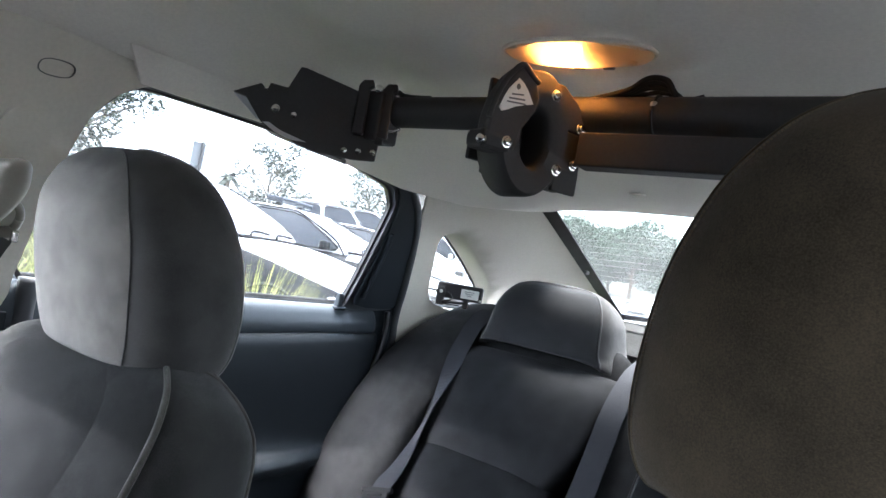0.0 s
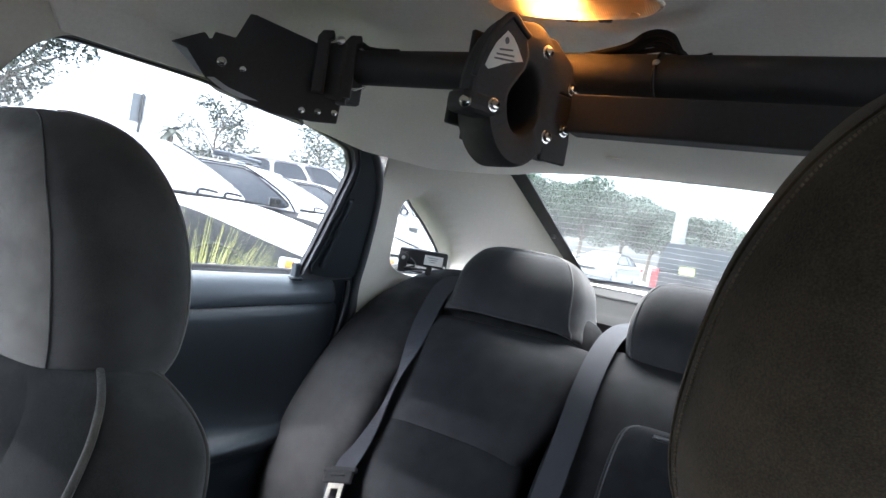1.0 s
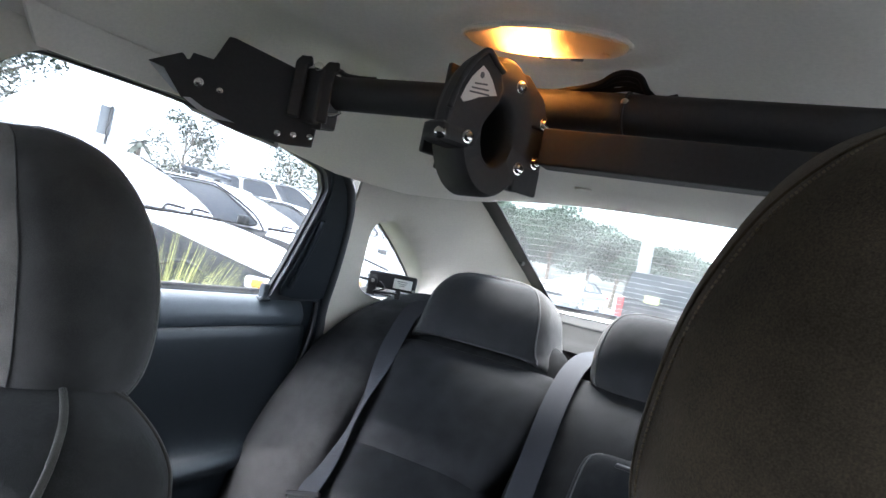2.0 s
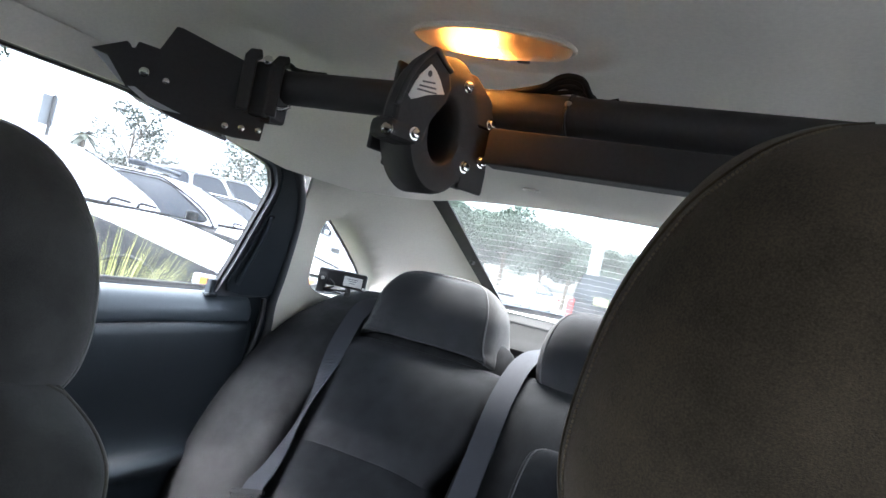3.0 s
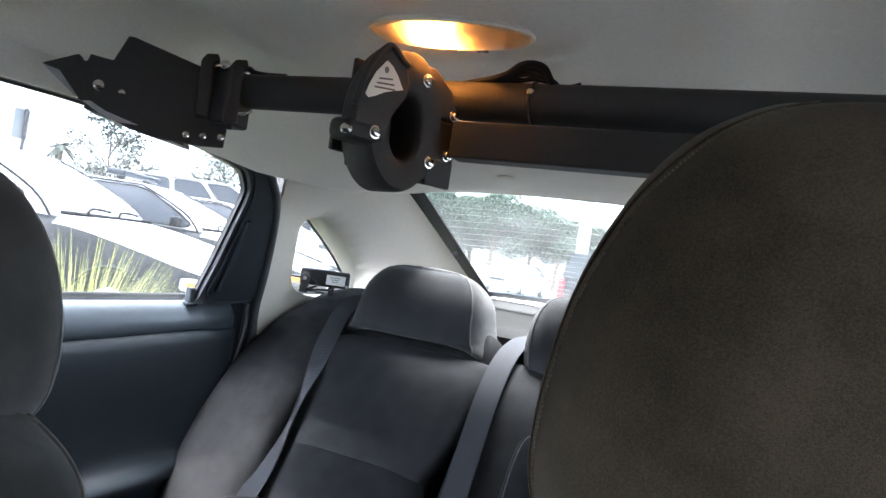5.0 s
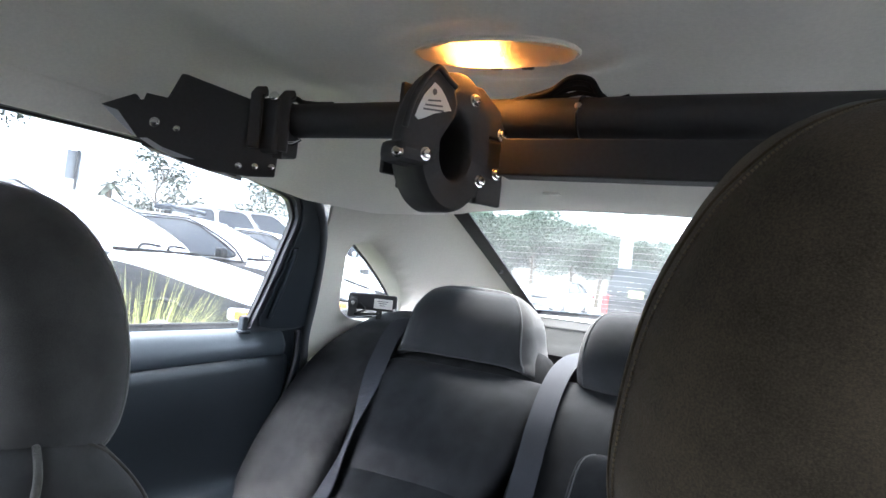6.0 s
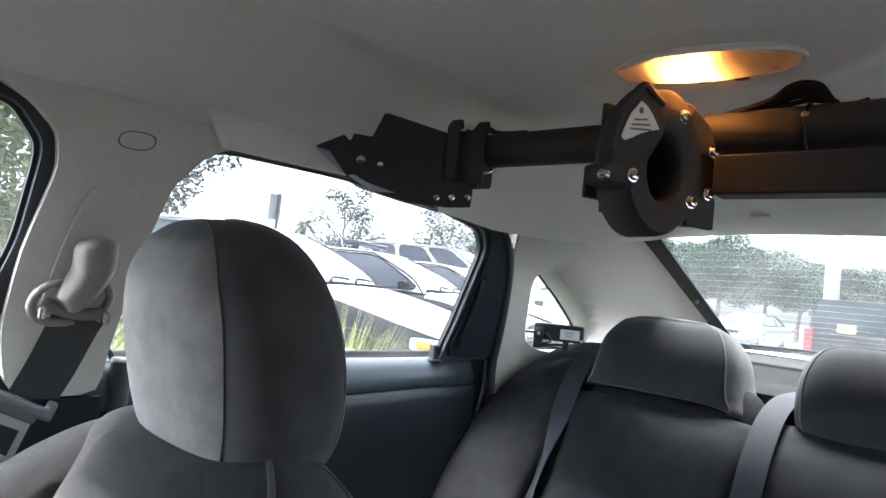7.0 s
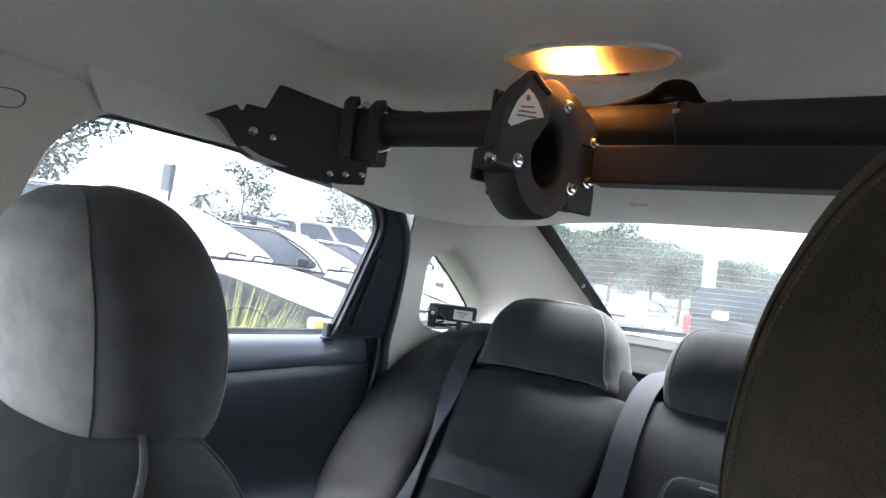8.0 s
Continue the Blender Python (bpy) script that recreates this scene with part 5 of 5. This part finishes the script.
GREY_PAINT = material("dark_grey_car_paint", (0.012, 0.0135, 0.016), 0.55, var=0.05, scale=3, spec=0.15)
BARK = material("bark", (0.13, 0.10, 0.075), 0.95, var=0.3, scale=8, bump=0.8, bump_scale=60)
LEAF = material("leaf_green", (0.026, 0.036, 0.019), 0.7, var=0.4, scale=1.5)
PALE_LEAF = material("leaf_pale_green", (0.036, 0.049, 0.026), 0.7, var=0.4, scale=1.5)
SHRUB_LEAF = material("yellow_green_leaf", (0.15, 0.19, 0.06), 0.7, var=0.5, scale=1.5)
# Distance haze is mixed into this leaf colour, so it is paler.
HAZED_LEAF = material("hazed_far_leaf", (0.060, 0.085, 0.058), 0.8, var=0.25, scale=0.6)
BLADE = material("grass_blade", (0.34, 0.34, 0.09), 0.6, var=0.5, scale=14)
CONCRETE = material("concrete", (0.24, 0.245, 0.25), 0.85, var=0.12, scale=6, bump=0.3, bump_scale=60, stain=0.1)
SIGN_BACK = material("sign_back", (0.20, 0.215, 0.22), 0.45, metal=0.3, var=0.08, scale=6)
PLATE_YELLOW = material("pale_yellow_plate", (0.34, 0.36, 0.12), 0.5, var=0.05)
STUCCO = material("warm_stucco", (0.55, 0.30, 0.20), 0.9, var=0.1, scale=2)

G = -0.08
ground = patch("ground", [(-900, -900), (900, -900), (900, 900), (-900, 900)], [], lambda x, y: (x, y, G), 0, ASPHALT, step=300)
tagged(ground, "pale worn paving of a parking lot", "ground", kind="structure")
bed = part("planting_bed", rbox((1.5, 5.2, 0.14), (-1.95, 0.4, 0.0), 0.03), TURF)
tagged(bed, "low raised grassy planting strip", "planting bed", kind="structure")


def grass_clump(at, height, spread, blades, seed):
    rnd = random.Random(seed)
    verts, faces = [], []
    for _ in range(blades):
        a, lean, h = rnd.uniform(0, 2 * math.pi), rnd.uniform(0.2, 1.25), height * rnd.uniform(0.6, 1.1)
        r0 = rnd.uniform(0, 0.10)
        w = rnd.uniform(0.001, 0.0024)
        side = Vector((-math.sin(a), math.cos(a), 0))
        i0 = len(verts)
        for k in range(6):
            t = k / 5
            out_ = r0 + spread * lean * t ** 1.7
            z = h * (t - 0.46 * lean * t ** 2.4)
            p = Vector((math.cos(a) * out_, math.sin(a) * out_, z))
            ww = w * (1 - t) ** 0.6 + 0.0004
            verts += [p - side * ww, p + side * ww]
        faces += [(i0 + 2 * k, i0 + 2 * k + 1, i0 + 2 * k + 3, i0 + 2 * k + 2) for k in range(5)]
    ob = link("grass_clump", verts, faces, BLADE, None)
    ob.location = at
    return tagged(ob, "arching yellow-green ornamental grass in a planting strip", "ornamental grass", "ornamental grasses")


for i, (gx, gy, h, sp, nb) in enumerate(((-1.62, 1.62, 0.98, 0.80, 3000), (-1.78, 1.30, 1.02, 0.7, 2400), (-1.95, 1.25, 1.12, 0.62, 900), (-2.2, 2.1, 1.0, 0.62, 700), (-1.75, 0.75, 1.24, 0.55, 900), (-1.9, 0.30, 1.28, 0.55, 800), (-1.7, -0.4, 1.15, 0.55, 360), (-2.3, 0.95, 1.2, 0.55, 360))):
    grass_clump((gx, gy, 0.06), h, sp, nb, 40 + i)


def wheel(parent, at, r):
    m = Matrix.Translation(at) @ Euler((radians(90), 0, 0)).to_matrix().to_4x4()
    t = part("wheel", cyl(r, 0.21, m, 28, 0.03), TYRE, parent, "black tyre")
    auto_smooth(t, 40)
    s = 1 if at[1] > 0 else -1
    part("rim", cyl(r * 0.62, 0.02, Matrix.Translation((at[0], at[1] + s * 0.10, at[2])) @ Euler((radians(90), 0, 0)).to_matrix().to_4x4(), 24, 0.006), ALLOY, t, "alloy wheel rim")


def parked_car(label, at, yaw, paint, lid, roof_paint, long=4.9, wide=1.86, tall=1.44, hood=1.22, cowl_z=0.98, nose_z=0.78, deck=0.95, rake=0.95, rear_rake=0.8, lights=True, bar=False, seen_rear=False, glass=TEAL_GLASS, sill=0.05):
    """A parked car, nose at local x = 0, body reaching to -x."""
    car = thing("parked_car", label, "car", "parked cars", at=at)
    car.rotation_euler = (0, 0, radians(yaw))
    hw = wide / 2
    belt = cowl_z - 0.02
    prof = spline([(0.0, nose_z - 0.12), (-0.06, nose_z - 0.03), (-0.25, nose_z + 0.02), (-hood * 0.7, cowl_z - 0.06), (-hood, cowl_z - 0.01), (-hood - 0.6, belt), (-long * 0.6, belt + 0.01), (-long + deck + 0.25, belt + 0.03), (-long + 0.35, belt), (-long + 0.06, belt - 0.06), (-long, belt - 0.20)], 40)
    verts, faces = [], []
    for x, zt in prof:
        ends = min(1.0, max(0.0, min(-x, long + x) / 0.55))
        w = hw * (0.86 + 0.14 * math.sqrt(ends))
        for yy, zz in ((-w * 0.93, 0.22), (-w * 0.99, 0.38), (-w, 0.55), (-w * 0.985, zt - 0.14), (-w * 0.95, zt - 0.05), (-w * 0.86, zt - 0.008), (-w * 0.45, zt + 0.018), (0, zt + 0.025), (w * 0.45, zt + 0.018), (w * 0.86, zt - 0.008), (w * 0.95, zt - 0.05), (w * 0.985, zt - 0.14), (w, 0.55), (w * 0.99, 0.38), (w * 0.93, 0.22)):
            verts.append((x, yy, zz))
    k = 15
    for i in range(len(prof) - 1):
        faces += [(i * k + j, i * k + (j + 1) % k, (i + 1) * k + (j + 1) % k, (i + 1) * k + j) for j in range(k)]
    faces += [tuple(range(k)), tuple(range(len(verts) - k, len(verts)))]
    body = auto_smooth(link("body", verts, faces, paint, car), 50)
    # bonnet panel, lying just proud of the body
    hp = [p for p in prof if -hood - 0.02 < p[0] < -0.07]
    hv, hf = [], []
    for x, zt in hp:
        ends = min(1.0, max(0.0, min(-x, long + x) / 0.55))
        for j in range(17):
            u = -1 + j / 8
            hv.append((x, u * hw * 0.965 * (0.86 + 0.14 * math.sqrt(ends)), zt + 0.032 - 0.024 * abs(u) ** 2.2 - 0.068 * max(0.0, (abs(u) - 0.84) / 0.16) ** 1.9))
    for i in range(len(hp) - 1):
        hf += [(i * 17 + j, i * 17 + j + 1, (i + 1) * 17 + j + 1, (i + 1) * 17 + j) for j in range(16)]
    bonnet = link("bonnet", hv, hf, lid, car)
    bonnet.modifiers.new("thickness", "SOLIDIFY").thickness = 0.012
    # greenhouse: base loop, roof loop
    x0, x1 = -hood + 0.02, -long + deck - 0.15 if deck > 0.3 else -long + 0.25
    r0, r1 = x0 - rake, x1 + rear_rake
    zb, zr = belt + 0.005, tall
    bw, rw = hw * 0.90, hw * (0.66 if deck > 0.3 else 0.79)
    def side_pt(u, v, s):
        """u: 0 front to 1 rear, v: 0 belt to 1 roof, s: side."""
        xa, xb = x0 + (r0 - x0) * v ** 1.55, x1 + (r1 - x1) * v ** 1.3
        return (xa + (xb - xa) * u, s * (bw + (rw - bw) * v ** 1.25), zb + (zr - 0.05 - zb) * v)
    rv, rf = [], []
    for i in range(15):
        u = i / 14
        for j in range(11):
            q = -1 + j / 5
            x, y, z = side_pt(u, 1.0, 1)
            z += 0.045 * (1 - (2 * u - 1) ** 2 * 0.85) * (1 - 0.75 * q * q)
            rv.append((x + (0.06 * (1 - q * q) * (1 - 2 * u)), q * y * 1.03, z + 0.005))
    for i in range(14):
        rf += [(i * 11 + j, i * 11 + j + 1, i * 11 + 12 + j, i * 11 + 11 + j) for j in range(10)]
    rp_ = link("roof", rv, rf, roof_paint, car)
    rp_.modifiers.new("thickness", "SOLIDIFY").thickness = 0.03
    for nm, u, lab in (("windscreen", 0.0, "sloping windscreen"), ("rear_screen", 1.0, "rear screen")):
        gv, gf = [], []
        for i in range(7):
            v = i / 6 * 0.99
            for j in range(9):
                q = -1 + j / 4
                x, y, z = side_pt(u, v, 1)
                gv.append((x + (0.07 if u == 0 else -0.07) * (1 - q * q), q * y * 0.985, z))
        for i in range(6):
            gf += [(i * 9 + j, i * 9 + j + 1, i * 9 + 10 + j, i * 9 + 9 + j) for j in range(8)]
        link(nm, gv, gf, SCREEN if u == 0 else glass, car, label=lab)
    cuts = (0.0, 0.60, 0.84, 0.97) if deck > 0.3 else (0.02, 0.30, 0.60, 0.97)
    for s in (-1, 1):
        patch("side_frame", [(0.0, 0.0), (1.0, 0.0), (1.0, 1.0), (0.0, 1.0)], [], lambda u, v, s=s: Vector(side_pt(u, v, s)) - Vector((0, s * 0.012, 0)), 0.008, roof_paint, car, step=0.12, away=(0, s, 0))
        for a, b in zip(cuts, cuts[1:]):
            corner = rounded([(a + 0.02, sill), (b - 0.02, sill), (b - 0.02 - (0.05 if b > 0.9 else 0), 0.93), (a + 0.02 + (0.015 if a < 0.1 else 0), 0.93)], 5, 0.16)
            patch("side_window", corner, [], lambda u, v, s=s: side_pt(u, v, s), 0.008, glass, car, step=0.15, away=(0, s, 0), label="tinted side window")
            tube("window_seal", [Vector(side_pt(u, v, s)) + Vector((0, s * 0.010, 0)) for u, v in corner + corner[:1]], 0.010, MATT_BLACK, car, seg=5)
        tube("window_trim", [Vector(side_pt(u, v, s)) + Vector((0, s * 0.012, 0)) for u, v in ((0.0, 0.0), (0.0, 0.35), (0.0, 0.7), (0.0, 0.95), (0.04, 1.0), (0.5, 1.0), (0.96, 1.0), (1.0, 0.95), (1.0, 0.5), (1.0, 0.0))], 0.012, MATT_BLACK, car, n=36, seg=6)
        mx, my, mz = side_pt(0.05, 0.05, s)
        mir = auto_smooth(part("mirror", rbox((0.10, 0.19, 0.13), (mx - 0.10, my + s * 0.13, mz + 0.06), 0.035, 3), paint, car, "door mirror"), 40)
        part("mirror_glass", rbox((0.008, 0.15, 0.10), (mx - 0.152, my + s * 0.13, mz + 0.06), 0.003), CHROME, mir)
        wheel(car, (-0.92, s * (hw - 0.11), 0.32), 0.32)
        wheel(car, (-long + 1.05, s * (hw - 0.11), 0.32), 0.32)
        arch_ = [(-0.92 + 0.37 * math.cos(a * 0.314), s * (hw + 0.003), 0.32 + 0.37 * math.sin(a * 0.314)) for a in range(11)]
        tube("wheel_arch", arch_, 0.018, paint, car, seg=8)
        if lights:
            part("headlamp", rbox((0.10, 0.36, 0.12), (-0.055, s * (hw - 0.30), nose_z - 0.11), 0.03, 2), CLEAR_LENS, car, "clear headlamp")
            part("turn_signal", rbox((0.20, 0.10, 0.080), (-0.18, s * (hw - 0.045), nose_z - 0.150), 0.02, 2), AMBER, car, "amber corner turn signal")
            part("lamp_surround", rbox((0.30, 0.10, 0.110), (-0.20, s * (hw - 0.052), nose_z - 0.148), 0.03, 2), CLEAR_LENS, car, "clear corner lens")
        part("tail_lamp", rbox((0.08, 0.17 if deck < 0.3 else 0.22, 0.46 if deck < 0.3 else 0.15), (-long + 0.02, s * (hw - 0.12), belt - (0.22 if deck < 0.3 else 0.12)), 0.03, 2), RED_LENS, car, "red tail lamp")
    part("front_bumper", rbox((0.16, wide * 0.90, 0.20), (0.0, 0, 0.42), 0.06, 3), paint, car)
    part("rear_bumper", rbox((0.16, wide * 0.94, 0.22), (-long, 0, 0.44), 0.06, 3), paint, car)
    part("grille", rbox((0.04, wide * 0.42, 0.12), (0.0, 0, nose_z - 0.14), 0.015), BLACK_PLASTIC, car)
    part("cowl", rbox((0.16, wide * 0.76, 0.03), (-hood + 0.09, 0, cowl_z + 0.022), 0.008, 1), MATT_BLACK, car, "black cowl grille")
    for y0 in (-0.52, 0.02):
        tube("wiper", [(-hood + 0.16, y0, cowl_z + 0.04), (-hood + 0.06, y0 + 0.24, cowl_z + 0.085), (-hood + 0.08, y0 + 0.52, cowl_z + 0.075)], 0.013, MATT_BLACK, car, n=10, seg=6)
    if bar:
        part("light_bar", rbox((0.28, 1.05, 0.09), (r0 - 0.45, 0, zr + 0.075), 0.03, 2), TEAL_GLASS, car, "dark roof light bar")
        for y0 in (-0.35, 0.35):
            part("bar_foot", rbox((0.10, 0.06, 0.06), (r0 - 0.45, y0, zr + 0.01), 0.01), BLACK_PLASTIC, car)
    if seen_rear:
        pl_ = part("number_plate", rbox((0.012, 0.33, 0.17), (-long - 0.03, 0.12, belt + 0.06), 0.004), PLATE_YELLOW, car, "pale yellow number plate")
        part("print_bar", rbox((0.003, 0.22, 0.05), (-long - 0.037, 0.12, belt + 0.06), 0.0), INK, pl_)
        tube("antenna", [(-long + 0.5, -0.55, tall), (-long + 0.62, -0.55, tall + 0.5)], 0.006, BLACK_PLASTIC, car, n=6, seg=6)
    return car


patrol = parked_car("black parked sedan, white doors and bonnet, amber turn signals", (-3.98, 5.34, G), 22, BLACK_PAINT, WHITE_PAINT, WHITE_PAINT, long=5.3, hood=1.6, cowl_z=1.06, tall=1.65, deck=0.1, rear_rake=0.3, rake=1.0, glass=PALE_GLASS, sill=0.2)
parked_car("black parked sedan with a roof light bar", (-4.96, 8.06, G), 21, BLACK_PAINT, WHITE_PAINT, WHITE_PAINT, long=5.3, hood=1.6, cowl_z=1.06, tall=1.60, bar=True)
parked_car("black and white parked sedan further along the row", (-6.0, 10.75, G), 21, BLACK_PAINT, WHITE_PAINT, WHITE_PAINT, long=5.3, hood=1.6, cowl_z=1.06, tall=1.60)
parked_car("white parked utility vehicle with blue-grey windows", (-8.4, 12.9, G), 21, WHITE_PAINT, WHITE_PAINT, WHITE_PAINT, tall=2.10, cowl_z=1.48, nose_z=1.15, deck=0.1, rear_rake=0.3, rake=0.8)
parked_car("white parked van at the end of the row", (-9.3, 16.6, G), 21, WHITE_PAINT, WHITE_PAINT, WHITE_PAINT, tall=2.1, cowl_z=1.35, nose_z=1.0, deck=0.1, rear_rake=0.25, rake=0.8)
parked_car("dark grey parked utility vehicle seen from behind", (-2.61, 15.4 + 4.6, G), 90, GREY_PAINT, GREY_PAINT, GREY_PAINT, long=4.6, tall=1.80, cowl_z=1.14, nose_z=0.95, deck=0.1, rear_rake=0.14, rake=0.8, seen_rear=True, glass=DARK_GLASS)
parked_car("silver parked sedan in the far row", (-9.0, 27.0, G), -92, SILVER_PAINT, SILVER_PAINT, SILVER_PAINT)

def white_door(car, x0, x1, hw):
    """Pale front door panel on the near flank, with bars of lettering."""
    panel = part("door_panel", rbox((x0 - x1, 0.012, 0.52), ((x0 + x1) / 2, -hw - 0.006, 0.74), 0.005), WHITE_PAINT, car, "white painted door")
    for k in range(5):
        part("print_bar", rbox((0.10, 0.004, 0.13), (x0 - 0.25 - 0.16 * k, -hw - 0.014, 0.90), 0.0), INK, panel)


white_door(patrol, -1.72, -2.95, 0.93)

# traffic sign seen from behind, and a lamp post
sign = thing("sign_post", "grey metal sign on a thin post, seen from its back", "sign", at=(-12.1, 8.05, G))
tube("post", [(0.05, 0.05, 0), (0.05, 0.05, 2.76)], 0.032, GREY_PAINT, sign, seg=10, label="dark steel post")
part("panel", rbox((0.012, 0.30, 0.56), (0.0, 0.0, 2.46), 0.004), SIGN_BACK, sign, "rectangular grey metal panel")
post = thing("lamp_post", "pale concrete lamp post in the parking lot", "lamp post", at=(-3.74, 18.6, G))
part("shaft", cyl(0.19, 4.6, Matrix.Translation((0, 0, 2.3)), 16, 0.0, 0.16), CONCRETE, post, smooth=True)
part("footing", cyl(0.32, 0.8, Matrix.Translation((0, 0, 0.4)), 20, 0.03), CONCRETE, post)
part("lamp_head", rbox((0.5, 0.9, 0.14), (0, 0, 4.65), 0.03), SIGN_BACK, post)


def leaf_cloud(verts, faces, centre, r, n, size, rnd, flat=0.75):
    for _ in range(n):
        d = Vector((rnd.gauss(0, 1), rnd.gauss(0, 1), rnd.gauss(0, 1)))
        d = d.normalized() * r * rnd.uniform(0.35, 1.0) ** 0.6
        p = Vector(centre) + Vector((d.x, d.y, d.z * flat))
        a = Vector((rnd.uniform(-1, 1), rnd.uniform(-1, 1), rnd.uniform(-0.6, 0.6))).normalized() * size * rnd.uniform(0.6, 1.3)
        b = a.cross(Vector((rnd.uniform(-1, 1), rnd.uniform(-1, 1), rnd.uniform(-1, 1)))).normalized() * size * rnd.uniform(0.3, 0.6)
        i = len(verts)
        verts += [p - a, p + b, p + a, p - b]
        faces.append((i, i + 1, i + 2, i + 3))


def tree(label, at, height, crown, seed, limbs=9, leaves=90, size=0.12, first=0.35, mat=LEAF, clump=0.55, thick=0.16):
    rnd = random.Random(seed)
    t = thing("tree", label, "tree", at=(at[0], at[1], G))
    trunk_top = height * 0.82
    bend = [(rnd.uniform(-0.2, 0.2) * i / 3, rnd.uniform(-0.2, 0.2) * i / 3, trunk_top * i / 4) for i in range(5)]
    bverts, bfaces = [], []
    def limb(path, ra, rb, n=8, seg=6):
        pts = [Vector(p) for p in spline(path, n)]
        i0 = len(bverts)
        for i, p in enumerate(pts):
            d = (pts[min(i + 1, n - 1)] - pts[max(i - 1, 0)]).normalized()
            a = d.cross(Vector((0.3, 0.9, 0.2))).normalized()
            b = d.cross(a)
            r = ra + (rb - ra) * i / (n - 1)
            bverts.extend(p + (a * math.cos(6.283 * j / seg) + b * math.sin(6.283 * j / seg)) * r for j in range(seg))
        for i in range(n - 1):
            bfaces.extend((i0 + i * seg + j, i0 + i * seg + (j + 1) % seg, i0 + (i + 1) * seg + (j + 1) % seg, i0 + (i + 1) * seg + j) for j in range(seg))
    limb(bend, thick, thick * 0.25, 10, 8)
    lv, lf = [], []
    for i in range(limbs):
        f = first + (1 - first) * (i + rnd.random() * 0.5) / limbs
        base_ = Vector(spline(bend, 20)[min(19, int(f * 19))])
        a = i * 2.4 + rnd.uniform(-0.4, 0.4)
        reach = crown * (1.05 - 0.6 * f ** 2) * rnd.uniform(0.7, 1.1)
        tip = base_ + Vector((math.cos(a) * reach, math.sin(a) * reach, height * rnd.uniform(0.06, 0.2)))
        mid_ = base_.lerp(tip, 0.5) + Vector((0, 0, rnd.uniform(0, 0.08) * height))
        limb([base_, mid_, tip], thick * 0.4, thick * 0.06)
        for q, nn in ((1.0, leaves), (0.7, leaves // 2)):
            leaf_cloud(lv, lf, base_.lerp(tip, q) + Vector((0, 0, 0.1)), crown * clump * rnd.uniform(0.6, 1.0), nn, size, rnd)
        for _ in range(3):
            w_ = tip + Vector((rnd.uniform(-1, 1), rnd.uniform(-1, 1), rnd.uniform(-0.3, 0.7))) * crown * 0.4
            limb([mid_, mid_.lerp(w_, 0.6) + Vector((0, 0, 0.1)), w_], thick * 0.14, thick * 0.03, 6, 5)
    leaf_cloud(lv, lf, Vector((0, 0, height * 0.88)), crown * clump, leaves, size, rnd)
    link("trunk", bverts, bfaces, BARK, t)
    link("crown", lv, lf, mat, t, smooth=False)
    return t


tree("tall open-crowned oak with bare branching limbs", (-13.6, 6.15, 0), 5.4, 1.45, 3, 16, 300, 0.055, 0.42, LEAF, 0.45, 0.13)
tree("slender young street tree with sparse leaves", (-15.2, 12.6, 0), 3.9, 1.05, 5, 14, 110, 0.055, 0.35, LEAF, 0.42, 0.06)
tree("slender young street tree with airy foliage", (-13.0, 14.3, 0), 3.4, 1.15, 8, 13, 110, 0.055, 0.35, PALE_LEAF, 0.48, 0.06)
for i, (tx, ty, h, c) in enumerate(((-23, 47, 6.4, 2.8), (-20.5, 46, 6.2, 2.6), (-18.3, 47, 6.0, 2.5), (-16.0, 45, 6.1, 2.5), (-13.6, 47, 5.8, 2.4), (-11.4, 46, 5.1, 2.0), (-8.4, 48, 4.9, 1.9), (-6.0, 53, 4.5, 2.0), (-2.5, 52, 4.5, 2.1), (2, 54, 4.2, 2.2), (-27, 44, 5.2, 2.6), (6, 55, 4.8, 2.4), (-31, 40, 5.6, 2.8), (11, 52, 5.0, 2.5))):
    tree("broad green shade tree at the edge of the lot", (tx, ty, 0), h, c, 20 + i, 9, 1000, 0.10, 0.44, HAZED_LEAF, 0.60, 0.17)
for i, (tx, ty, h, c) in enumerate(((-11.5, 1.6, 4.2, 1.9), (-10.5, 0.0, 4.5, 2.1), (-11.5, -2.0, 4.8, 2.2))):
    tree("dense green shrub-like tree beside the lot", (tx, ty, 0), h, c, 60 + i, 11, 900, 0.08, 0.10, SHRUB_LEAF, 0.6, 0.1)

palm = thing("palm_tree", "distant fan of palm fronds on a thin trunk", "palm tree", at=(-40.0, 28.5, G))
tube("trunk", [(0, 0, 0), (0.2, 0, 2.4), (0.1, 0.1, 4.6)], 0.14, BARK, palm, seg=8, n=10)
for i in range(13):
    a = i * 2.4
    up = 0.9 - 0.13 * i
    pv, pf = [], []
    for k in range(9):
        q = k / 8
        r = 1.2 * q
        z = 4.6 + up * q - 0.9 * q * q
        for j, w in ((-1, 0.26), (0, 0), (1, 0.26)):
            ww = w * math.sin(math.pi * min(1, q + 0.12)) * j
            pv.append((0.1 + math.cos(a) * r - math.sin(a) * ww, 0.1 + math.sin(a) * r + math.cos(a) * ww, z - abs(ww) * 0.4))
    for k in range(8):
        pf += [(k * 3 + j, k * 3 + j + 1, k * 3 + 4 + j, k * 3 + 3 + j) for j in range(2)]
    link("frond", pv, pf, LEAF, palm)

hut = thing("flat_building", "low warm stucco building far across the lot", "building", at=(-34, 44, G))
part("wall", rbox((10, 6, 3.4), (0, 0, 1.7), 0.03), STUCCO, hut)
part("roof", rbox((10.6, 6.6, 0.3), (0, 0, 3.55), 0.05), CONCRETE, hut)
